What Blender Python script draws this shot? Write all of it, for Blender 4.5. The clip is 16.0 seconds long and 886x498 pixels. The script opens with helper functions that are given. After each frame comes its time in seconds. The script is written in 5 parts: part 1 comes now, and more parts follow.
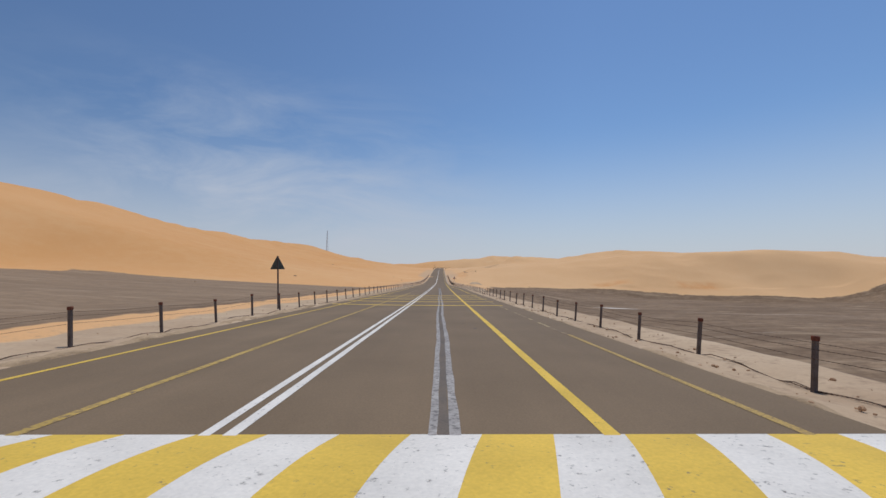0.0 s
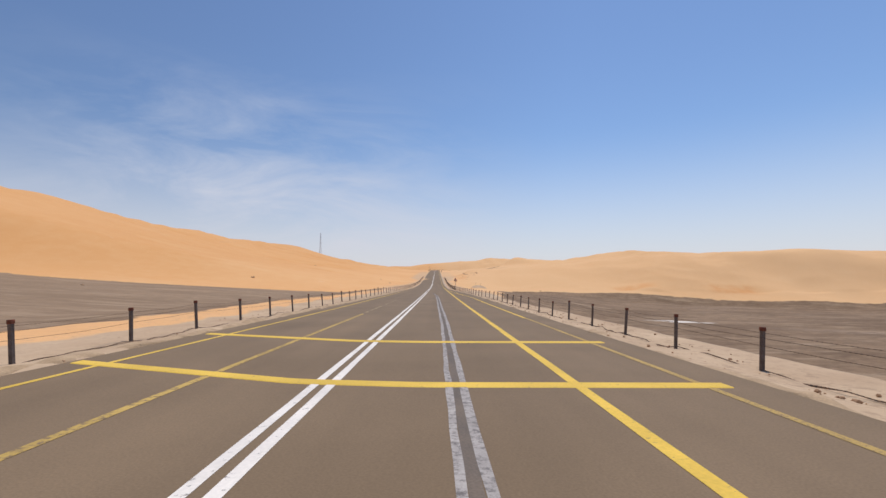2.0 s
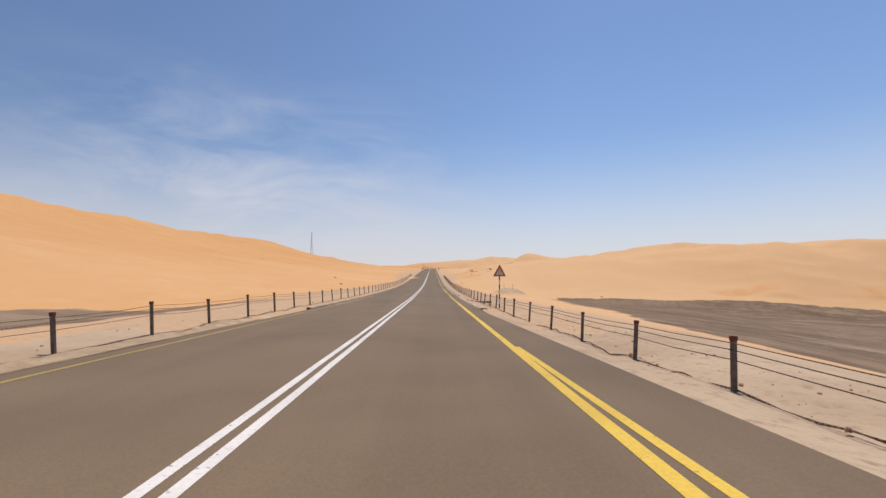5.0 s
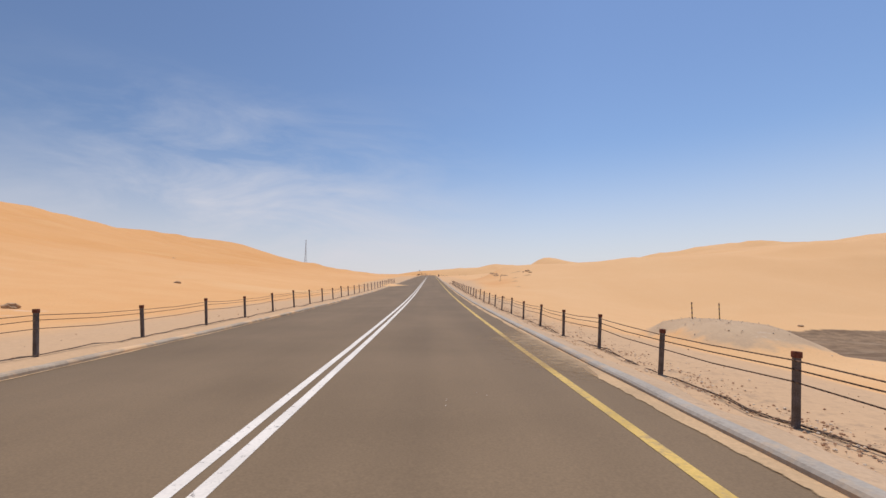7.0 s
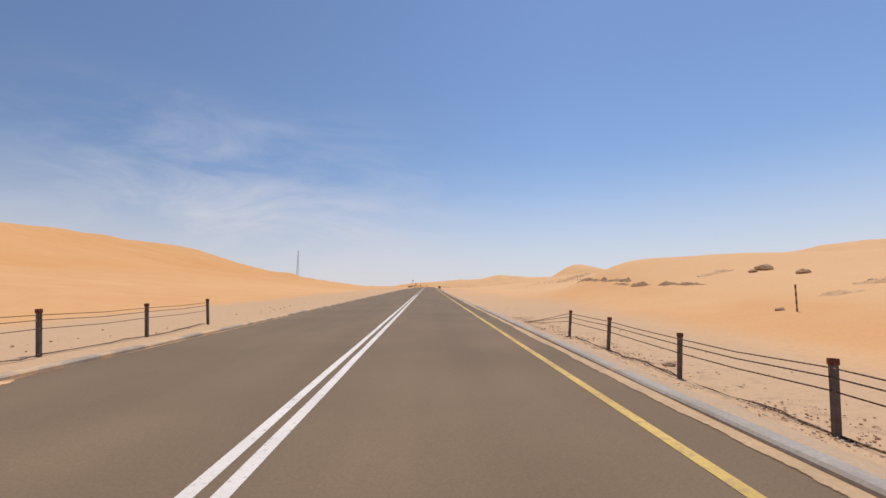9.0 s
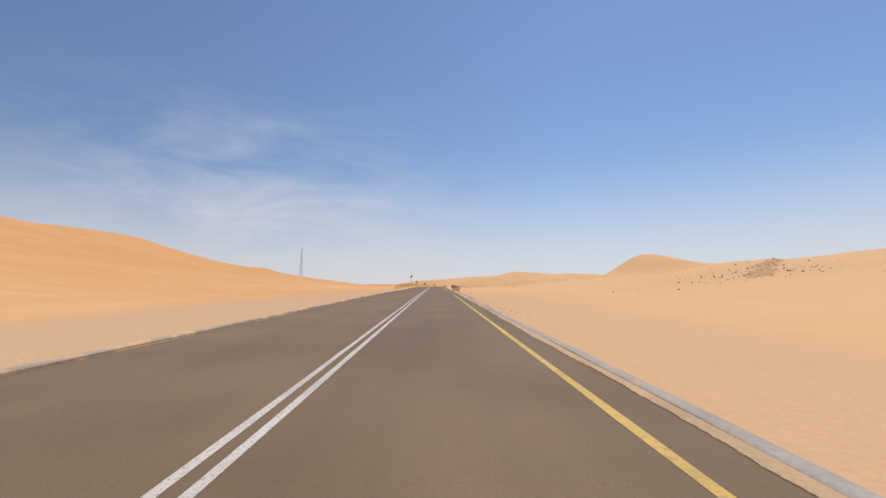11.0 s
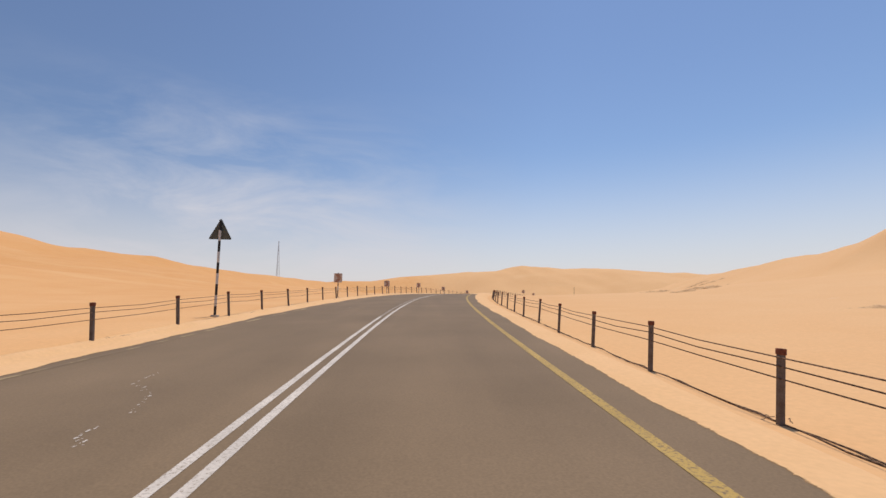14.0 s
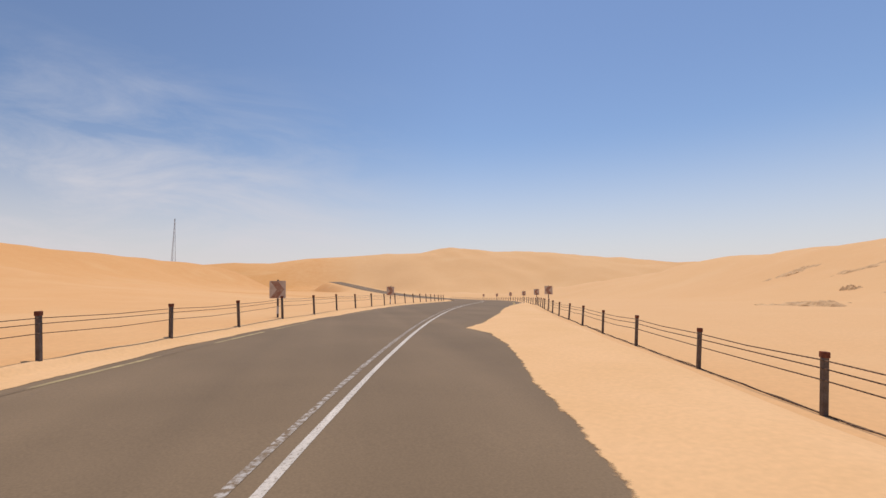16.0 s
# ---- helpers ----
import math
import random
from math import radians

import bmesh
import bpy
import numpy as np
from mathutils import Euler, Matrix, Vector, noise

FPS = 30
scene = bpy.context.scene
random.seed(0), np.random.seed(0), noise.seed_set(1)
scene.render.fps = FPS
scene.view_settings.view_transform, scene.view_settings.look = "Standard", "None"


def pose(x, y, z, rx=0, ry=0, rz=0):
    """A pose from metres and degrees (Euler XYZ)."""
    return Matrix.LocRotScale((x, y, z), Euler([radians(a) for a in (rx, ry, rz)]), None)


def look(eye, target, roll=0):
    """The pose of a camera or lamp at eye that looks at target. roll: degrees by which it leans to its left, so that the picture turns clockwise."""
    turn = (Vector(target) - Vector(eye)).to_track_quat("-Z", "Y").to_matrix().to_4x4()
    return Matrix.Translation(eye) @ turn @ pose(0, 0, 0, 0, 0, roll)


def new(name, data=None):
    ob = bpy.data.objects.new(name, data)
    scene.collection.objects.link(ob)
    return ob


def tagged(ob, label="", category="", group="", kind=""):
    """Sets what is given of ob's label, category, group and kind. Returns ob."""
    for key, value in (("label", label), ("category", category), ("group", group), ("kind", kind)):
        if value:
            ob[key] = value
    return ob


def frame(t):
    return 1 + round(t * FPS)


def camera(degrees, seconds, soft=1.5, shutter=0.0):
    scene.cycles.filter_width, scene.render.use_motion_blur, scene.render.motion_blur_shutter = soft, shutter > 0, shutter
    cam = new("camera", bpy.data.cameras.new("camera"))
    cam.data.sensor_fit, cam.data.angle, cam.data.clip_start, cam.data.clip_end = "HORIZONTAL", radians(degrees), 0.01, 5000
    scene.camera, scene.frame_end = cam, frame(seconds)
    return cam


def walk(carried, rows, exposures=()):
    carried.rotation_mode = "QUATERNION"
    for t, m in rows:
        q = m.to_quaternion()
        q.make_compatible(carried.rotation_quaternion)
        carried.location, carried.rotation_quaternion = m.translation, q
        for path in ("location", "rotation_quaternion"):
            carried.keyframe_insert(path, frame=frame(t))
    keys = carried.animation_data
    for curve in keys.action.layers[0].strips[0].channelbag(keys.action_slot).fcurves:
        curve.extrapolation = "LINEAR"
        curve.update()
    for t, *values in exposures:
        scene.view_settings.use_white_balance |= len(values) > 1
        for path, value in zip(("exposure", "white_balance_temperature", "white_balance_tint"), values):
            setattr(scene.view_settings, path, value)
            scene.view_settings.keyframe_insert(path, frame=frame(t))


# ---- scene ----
cam = camera(86.05, 16.0, soft=1.5)

# seconds, x, y, z, tilt from straight down, turn to the left
PATH = [
    (0, 2.100, -0.147, 1.385, 94.03, -0.20),
    (0.5, 2.054, 7.591, 1.392, 94.07, 0.29),
    (1, 1.793, 15.885, 1.400, 94.13, 0.27),
    (1.5, 1.755, 25.579, 1.410, 94.30, -0.05),
    (2, 1.706, 36.343, 1.425, 94.41, -0.76),
    (2.5, 1.915, 48.160, 1.448, 94.49, -1.28),
    (3, 2.002, 60.983, 1.483, 94.43, -1.33),
    (3.5, 2.062, 74.580, 1.538, 94.39, -1.23),
    (4, 2.020, 89.104, 1.617, 94.44, -1.24),
    (4.5, 1.978, 104.484, 1.716, 94.50, -1.24),
    (5, 1.936, 120.625, 1.834, 94.55, -1.25),
    (5.5, 1.893, 137.401, 1.975, 94.61, -1.25),
    (6, 1.851, 154.938, 2.141, 94.66, -1.25),
    (6.5, 1.789, 173.508, 2.401, 95.07, -1.29),
    (7, 1.702, 191.871, 2.777, 95.72, -1.46),
    (7.5, 1.632, 210.605, 3.301, 96.05, -1.55),
    (8, 1.588, 229.780, 4.020, 96.55, -1.78),
    (8.5, 1.599, 248.994, 4.905, 97.30, -1.82),
    (9, 1.508, 268.500, 5.901, 97.22, -1.81),
    (9.5, 1.577, 287.898, 6.912, 97.11, -1.56),
    (10, 1.646, 307.295, 7.926, 97.05, -1.31),
    (10.5, 1.716, 326.693, 8.945, 97.00, -1.07),
    (11, 1.785, 346.090, 9.967, 96.94, -0.82),
    (11.5, 1.854, 365.488, 10.993, 97.03, -0.57),
    (12, 1.737, 385.000, 12.016, 97.20, -0.67),
    (12.5, 1.525, 404.016, 12.993, 96.97, -0.87),
    (13, 1.412, 423.385, 13.969, 96.68, -1.21),
    (13.5, 1.478, 442.266, 14.924, 96.60, -1.68),
    (14, 1.714, 460.719, 15.884, 96.53, -2.44),
    (14.5, 2.259, 478.036, 16.796, 96.30, -3.48),
    (15, 3.152, 495.120, 17.592, 95.95, -5.49),
    (15.5, 4.721, 511.857, 18.205, 95.28, -8.67),
    (16, 7.667, 527.754, 18.614, 94.58, -12.11),
]
EXPOSURES = [(0.0, -0.34, 6000, 10), (0.5, -0.12, 6050, 10), (1.0, -0.03, 6150, 11), (2.0, 0.0, 6350, 14), (3.5, 0.0, 6500, 15), (7.0, 0.0, 6600, 15), (13.0, 0.0, 6720, 15), (16.0, -0.03, 6820, 16)]
walk(cam, [(t, pose(x, y, z, rx, 0, rz)) for t, x, y, z, rx, rz in PATH], EXPOSURES)

# ---------------------------------------------------------------- light
SUN_ELEVATION, SUN_AZIMUTH = radians(77), radians(22)   # azimuth to the right of the road's first heading (+y)

world = bpy.data.worlds.new("desert_sky")
scene.world = world
world.use_nodes = True


def link(tree, a, b):
    tree.links.new(a, b)


def build_sky():
    tree = world.node_tree
    tree.nodes.clear()
    out = tree.nodes.new("ShaderNodeOutputWorld")
    back = tree.nodes.new("ShaderNodeBackground")
    sky = tree.nodes.new("ShaderNodeTexSky")
    sky.sky_type, sky.sun_disc = "NISHITA", False
    sky.sun_elevation, sky.sun_rotation = SUN_ELEVATION, SUN_AZIMUTH
    sky.altitude, sky.air_density, sky.dust_density, sky.ozone_density = 100, 1.15, 0.35, 3.0
    coord = tree.nodes.new("ShaderNodeTexCoord")
    # thin streaked cirrus: noise on the direction, stretched sideways
    turn = tree.nodes.new("ShaderNodeMapping")
    turn.inputs["Rotation"].default_value = (0, radians(-18), 0)
    turn.inputs["Scale"].default_value = (2.2, 2.2, 7.5)
    turn.inputs["Location"].default_value = (0.35, 0.0, 0.2)
    fine = tree.nodes.new("ShaderNodeTexNoise")
    fine.inputs["Scale"].default_value, fine.inputs["Detail"].default_value = 1.6, 9
    fine.inputs["Roughness"].default_value, fine.inputs["Distortion"].default_value = 0.62, 0.6
    span = tree.nodes.new("ShaderNodeMapRange")
    span.inputs["From Min"].default_value, span.inputs["From Max"].default_value = 0.40, 0.70
    span.inputs["To Max"].default_value = 0.9
    cloud = tree.nodes.new("ShaderNodeMix")
    cloud.data_type = "RGBA"
    cloud.inputs["B"].default_value = (5.6, 6.0, 6.6, 1)
    # cirrus lies to the left of the road's heading and thins out overhead
    parts = tree.nodes.new("ShaderNodeSeparateXYZ")
    side = tree.nodes.new("ShaderNodeMapRange")
    side.inputs["From Min"].default_value, side.inputs["From Max"].default_value = 0.20, -0.32
    rim = tree.nodes.new("ShaderNodeMapRange")
    rim.inputs["From Min"].default_value, rim.inputs["From Max"].default_value = -0.72, -0.45
    m0 = tree.nodes.new("ShaderNodeMath")
    m0.operation = "MULTIPLY"
    high = tree.nodes.new("ShaderNodeMapRange")
    high.inputs["From Min"].default_value, high.inputs["From Max"].default_value = 0.42, 0.14
    m1 = tree.nodes.new("ShaderNodeMath")
    m2 = tree.nodes.new("ShaderNodeMath")
    m1.operation = m2.operation = "MULTIPLY"
    link(tree, coord.outputs["Generated"], turn.inputs["Vector"])
    link(tree, turn.outputs["Vector"], fine.inputs["Vector"])
    link(tree, fine.outputs["Fac"], span.inputs["Value"])
    link(tree, coord.outputs["Generated"], parts.inputs["Vector"])
    link(tree, parts.outputs["X"], side.inputs["Value"])
    link(tree, parts.outputs["Z"], high.inputs["Value"])
    link(tree, span.outputs["Result"], m1.inputs[0])
    link(tree, parts.outputs["X"], rim.inputs["Value"])
    link(tree, side.outputs["Result"], m0.inputs[0])
    link(tree, rim.outputs["Result"], m0.inputs[1])
    link(tree, m0.outputs["Value"], m1.inputs[1])
    link(tree, m1.outputs["Value"], m2.inputs[0])
    link(tree, high.outputs["Result"], m2.inputs[1])
    link(tree, m2.outputs["Value"], cloud.inputs["Factor"])
    deep = tree.nodes.new("ShaderNodeMix")
    deep.data_type, deep.blend_type = "RGBA", "MULTIPLY"
    deep.inputs["Factor"].default_value = 1.0
    away = tree.nodes.new("ShaderNodeMix")
    away.data_type = "RGBA"
    away.inputs["A"].default_value, away.inputs["B"].default_value = (0.715, 0.745, 0.81, 1), (0.97, 1.035, 1.11, 1)
    slant = tree.nodes.new("ShaderNodeMapRange")
    slant.inputs["From Min"].default_value, slant.inputs["From Max"].default_value = -0.65, 0.25
    link(tree, parts.outputs["X"], slant.inputs["Value"])
    link(tree, slant.outputs["Result"], away.inputs["Factor"])
    link(tree, away.outputs["Result"], deep.inputs["B"])
    link(tree, sky.outputs["Color"], deep.inputs["A"])
    link(tree, deep.outputs["Result"], cloud.inputs["A"])
    # dust haze that pales the sky towards the horizon
    haze = tree.nodes.new("ShaderNodeMix")
    haze.data_type = "RGBA"
    haze.inputs["B"].default_value = (6.15, 6.05, 6.3, 1)
    low = tree.nodes.new("ShaderNodeMapRange")
    low.interpolation_type = "SMOOTHSTEP"
    low.inputs["From Min"].default_value, low.inputs["From Max"].default_value = 0.32, -0.05
    low.inputs["To Max"].default_value = 0.9
    link(tree, parts.outputs["Z"], low.inputs["Value"])
    link(tree, low.outputs["Result"], haze.inputs["Factor"])
    link(tree, cloud.outputs["Result"], haze.inputs["A"])
    link(tree, haze.outputs["Result"], back.inputs["Color"])
    link(tree, back.outputs["Background"], out.inputs["Surface"])
    back.inputs["Strength"].default_value = 0.111


build_sky()

sun_data = bpy.data.lights.new("sun", "SUN")
sun_data.energy, sun_data.angle, sun_data.color = 3.22, radians(0.53), (1.0, 0.95, 0.87)
sun = new("sun", sun_data)
sun_way = Vector((math.cos(SUN_ELEVATION) * math.sin(SUN_AZIMUTH), math.cos(SUN_ELEVATION) * math.cos(SUN_AZIMUTH), math.sin(SUN_ELEVATION)))
sun.matrix_world = look(sun_way * 200, (0, 0, 0))


# ---------------------------------------------------------------- materials
def material(name, colour, rough=0.8, metal=0.0, spread=0.15, scale=6.0, bump=0.2, fine_scale=60.0, bump_size=0.01, other=None, stain=None):
    """A surface with two scales of variation in colour and relief. other: a second colour in large patches; stain: (colour, scale, low, high)."""
    m = bpy.data.materials.new(name)
    m.use_nodes = True
    tree = m.node_tree
    bsdf = tree.nodes["Principled BSDF"]
    bsdf.inputs["Roughness"].default_value, bsdf.inputs["Metallic"].default_value = rough, metal
    bsdf.inputs["Specular IOR Level"].default_value = 0.3
    coord = tree.nodes.new("ShaderNodeTexCoord")
    big = tree.nodes.new("ShaderNodeTexNoise")
    big.inputs["Scale"].default_value, big.inputs["Detail"].default_value = scale, 5
    small = tree.nodes.new("ShaderNodeTexNoise")
    small.inputs["Scale"].default_value, small.inputs["Detail"].default_value = fine_scale, 4
    for n in (big, small):
        link(tree, coord.outputs["Object"], n.inputs["Vector"])
    mix = tree.nodes.new("ShaderNodeMix")
    mix.data_type = "RGBA"
    mix.inputs["A"].default_value = (*colour, 1)
    mix.inputs["B"].default_value = (*(other or [c * (1 - 2 * spread) for c in colour]), 1)
    ramp = tree.nodes.new("ShaderNodeMapRange")
    ramp.inputs["From Min"].default_value, ramp.inputs["From Max"].default_value = 0.35, 0.68
    link(tree, big.outputs["Fac"], ramp.inputs["Value"])
    link(tree, ramp.outputs["Result"], mix.inputs["Factor"])
    shade = tree.nodes.new("ShaderNodeMix")
    shade.data_type, shade.blend_type = "RGBA", "MULTIPLY"
    shade.inputs["Factor"].default_value = 1.0
    grey = tree.nodes.new("ShaderNodeMapRange")
    grey.inputs["From Min"].default_value, grey.inputs["From Max"].default_value = 0.25, 0.75
    grey.inputs["To Min"].default_value, grey.inputs["To Max"].default_value = 1 - spread, 1 + spread
    link(tree, small.outputs["Fac"], grey.inputs["Value"])
    link(tree, mix.outputs["Result"], shade.inputs["A"])
    link(tree, grey.outputs["Result"], shade.inputs["B"])
    last = shade.outputs["Result"]
    if stain:
        tint, size, low, high = stain
        spots = tree.nodes.new("ShaderNodeTexNoise")
        spots.inputs["Scale"].default_value, spots.inputs["Detail"].default_value = size, 6
        spots.inputs["Roughness"].default_value = 0.65
        cut = tree.nodes.new("ShaderNodeMapRange")
        cut.inputs["From Min"].default_value, cut.inputs["From Max"].default_value = low, high
        over = tree.nodes.new("ShaderNodeMix")
        over.data_type = "RGBA"
        over.inputs["B"].default_value = (*tint, 1)
        link(tree, coord.outputs["Object"], spots.inputs["Vector"])
        link(tree, spots.outputs["Fac"], cut.inputs["Value"])
        link(tree, cut.outputs["Result"], over.inputs["Factor"])
        link(tree, last, over.inputs["A"])
        last = over.outputs["Result"]
    link(tree, last, bsdf.inputs["Base Color"])
    if bump:
        relief = tree.nodes.new("ShaderNodeBump")
        relief.inputs["Strength"].default_value, relief.inputs["Distance"].default_value = bump, bump_size
        link(tree, small.outputs["Fac"], relief.inputs["Height"])
        link(tree, relief.outputs["Normal"], bsdf.inputs["Normal"])
    return m


ASPHALT = material("asphalt", (0.202, 0.136, 0.075), 0.82, spread=0.14, scale=0.35, fine_scale=45, bump=0.3, bump_size=0.005,
                   other=(0.172, 0.115, 0.062))


def wheel_tracks(m):
    """Long streaks of wear and dust along the lanes, and darker blotches."""
    tree = m.node_tree
    bsdf = tree.nodes["Principled BSDF"]
    came = bsdf.inputs["Base Color"].links[0].from_socket
    coord = tree.nodes.new("ShaderNodeTexCoord")
    for size, squash, low, high, factor in ((1.0, (0.9, 0.012, 1), 0.92, 1.09, 1.0), (0.5, (1, 0.35, 1), 0.95, 1.05, 1.0)):
        way = tree.nodes.new("ShaderNodeMapping")
        way.inputs["Scale"].default_value = squash
        n = tree.nodes.new("ShaderNodeTexNoise")
        n.inputs["Scale"].default_value, n.inputs["Detail"].default_value = size, 6
        span = tree.nodes.new("ShaderNodeMapRange")
        span.inputs["From Min"].default_value, span.inputs["From Max"].default_value = 0.3, 0.7
        span.inputs["To Min"].default_value, span.inputs["To Max"].default_value = low, high
        mix = tree.nodes.new("ShaderNodeMix")
        mix.data_type, mix.blend_type = "RGBA", "MULTIPLY"
        mix.inputs["Factor"].default_value = factor
        link(tree, coord.outputs["Object"], way.inputs["Vector"])
        link(tree, way.outputs["Vector"], n.inputs["Vector"])
        link(tree, n.outputs["Fac"], span.inputs["Value"])
        link(tree, came, mix.inputs["A"])
        link(tree, span.outputs["Result"], mix.inputs["B"])
        came = mix.outputs["Result"]
    link(tree, came, bsdf.inputs["Base Color"])


wheel_tracks(ASPHALT)
ASPHALT.node_tree.nodes["Principled BSDF"].inputs["Specular IOR Level"].default_value = 0.3
# for cracks, and for the shade painted in the drain mouths
ASPHALT_AND_SHADE = material("dark_asphalt_and_shade", (0.07, 0.066, 0.062), 0.85, spread=0.2, scale=1.2, fine_scale=40, bump=0.3)
WHITE_PAINT = material("white_road_paint", (0.79, 0.72, 0.62), 0.7, spread=0.08, scale=1.0, fine_scale=30, bump=0.15,
                       stain=((0.2, 0.17, 0.14), 14, 0.60, 0.70))
WORN_WHITE = material("worn_white_road_paint", (0.63, 0.56, 0.47), 0.75, spread=0.1, scale=1.5, fine_scale=30, bump=0.2,
                      stain=((0.187, 0.125, 0.068), 38, 0.52, 0.70))
YELLOW_PAINT = material("yellow_road_paint", (0.76, 0.49, 0.065), 0.7, spread=0.1, scale=0.8, fine_scale=30, bump=0.15,
                        stain=((0.2, 0.15, 0.09), 12, 0.62, 0.72))
DUSTY_YELLOW_PAINT = material("dusty_yellow_road_paint", (0.66, 0.44, 0.12), 0.75, spread=0.12, scale=0.8, fine_scale=30, bump=0.2,
                              stain=((0.36, 0.25, 0.135), 9, 0.50, 0.72))
WORN_YELLOW = material("worn_yellow_road_paint", (0.52, 0.34, 0.09), 0.75, spread=0.12, scale=0.8, fine_scale=30, bump=0.2,
                       stain=((0.187, 0.125, 0.068), 30, 0.47, 0.64))
FAINT_WHITE = material("faint_white_road_paint", (0.48, 0.43, 0.37), 0.75, spread=0.1, scale=1.5, fine_scale=30, bump=0.2,
                       stain=((0.187, 0.125, 0.068), 16, 0.40, 0.56))
DULL_YELLOW = material("dull_yellow_road_paint", (0.52, 0.34, 0.085), 0.75, spread=0.12, scale=0.8, fine_scale=30, bump=0.2,
                       stain=((0.187, 0.125, 0.068), 11, 0.50, 0.63))
FAINT_YELLOW = material("faint_yellow_road_paint", (0.46, 0.345, 0.165), 0.75, spread=0.12, scale=0.8, fine_scale=30, bump=0.2,
                        stain=((0.187, 0.125, 0.068), 0.55, 0.40, 0.53))
GREY_PAINT = material("grey_worn_joint", (0.42, 0.375, 0.33), 0.8, spread=0.15, scale=2.0, fine_scale=35, bump=0.3,
                      stain=((0.15, 0.13, 0.115), 14, 0.48, 0.64))
for worn in (FAINT_WHITE, FAINT_YELLOW, DULL_YELLOW, WORN_YELLOW, WORN_WHITE):
    worn.node_tree.nodes["Principled BSDF"].inputs["Specular IOR Level"].default_value = 0.3
TIMBER = material("weathered_timber", (0.100, 0.072, 0.056), 0.7, spread=0.3, scale=8, fine_scale=60, bump=0.5, other=(0.150, 0.120, 0.104))
RUST = material("rusty_cap", (0.25, 0.075, 0.04), 0.8, spread=0.3, scale=20, fine_scale=80, bump=0.4)
CABLE = material("weathered_steel_cable", (0.13, 0.078, 0.048), 0.8, metal=0.0, spread=0.2, scale=10, fine_scale=90, bump=0.3)


def twisted(m):
    """Dark and light bands of a cable's twisted strands."""
    tree = m.node_tree
    bsdf = tree.nodes["Principled BSDF"]
    coord = tree.nodes.new("ShaderNodeTexCoord")
    way = tree.nodes.new("ShaderNodeMapping")
    way.inputs["Rotation"].default_value = (radians(35), 0, radians(90))
    wave = tree.nodes.new("ShaderNodeTexWave")
    wave.inputs["Scale"].default_value, wave.inputs["Distortion"].default_value = 4.2, 0.4
    span = tree.nodes.new("ShaderNodeMapRange")
    span.inputs["To Min"].default_value, span.inputs["To Max"].default_value = 0.45, 1.7
    mix = tree.nodes.new("ShaderNodeMix")
    mix.data_type, mix.blend_type = "RGBA", "MULTIPLY"
    mix.inputs["Factor"].default_value = 1.0
    relief = tree.nodes.new("ShaderNodeBump")
    relief.inputs["Strength"].default_value, relief.inputs["Distance"].default_value = 0.6, 0.006
    came = bsdf.inputs["Base Color"].links[0].from_socket
    link(tree, coord.outputs["Object"], way.inputs["Vector"])
    link(tree, way.outputs["Vector"], wave.inputs["Vector"])
    link(tree, wave.outputs["Fac"], span.inputs["Value"])
    link(tree, came, mix.inputs["A"])
    link(tree, span.outputs["Result"], mix.inputs["B"])
    link(tree, mix.outputs["Result"], bsdf.inputs["Base Color"])
    link(tree, wave.outputs["Fac"], relief.inputs["Height"])
    link(tree, relief.outputs["Normal"], bsdf.inputs["Normal"])


twisted(CABLE)
CONCRETE = material("dusty_concrete", (0.40, 0.355, 0.295), 0.9, spread=0.14, scale=1.5, fine_scale=25, bump=0.3, other=(0.34, 0.295, 0.24),
                    stain=((0.52, 0.37, 0.23), 1.3, 0.52, 0.66))
SANDED_CONCRETE = material("sanded_concrete", (0.43, 0.345, 0.25), 0.9, spread=0.14, scale=1.5, fine_scale=25, bump=0.3, other=(0.35, 0.275, 0.195),
                           stain=((0.68, 0.44, 0.24), 0.8, 0.48, 0.60))
STEEL = material("galvanised_steel", (0.30, 0.28, 0.26), 0.55, metal=0.7, spread=0.15, scale=8, fine_scale=70, bump=0.2)
MAST_STEEL = material("far_lattice_steel", (0.36, 0.36, 0.38), 0.7, metal=0.2, spread=0.1)
SIGN_BACK = material("dull_sign_back", (0.125, 0.13, 0.105), 0.7, metal=0.2, spread=0.2, scale=5, fine_scale=40, bump=0.2)
ROCK = material("brown_rubble", (0.55, 0.365, 0.215), 0.9, spread=0.2, scale=3, fine_scale=20, bump=0.25, bump_size=0.03)


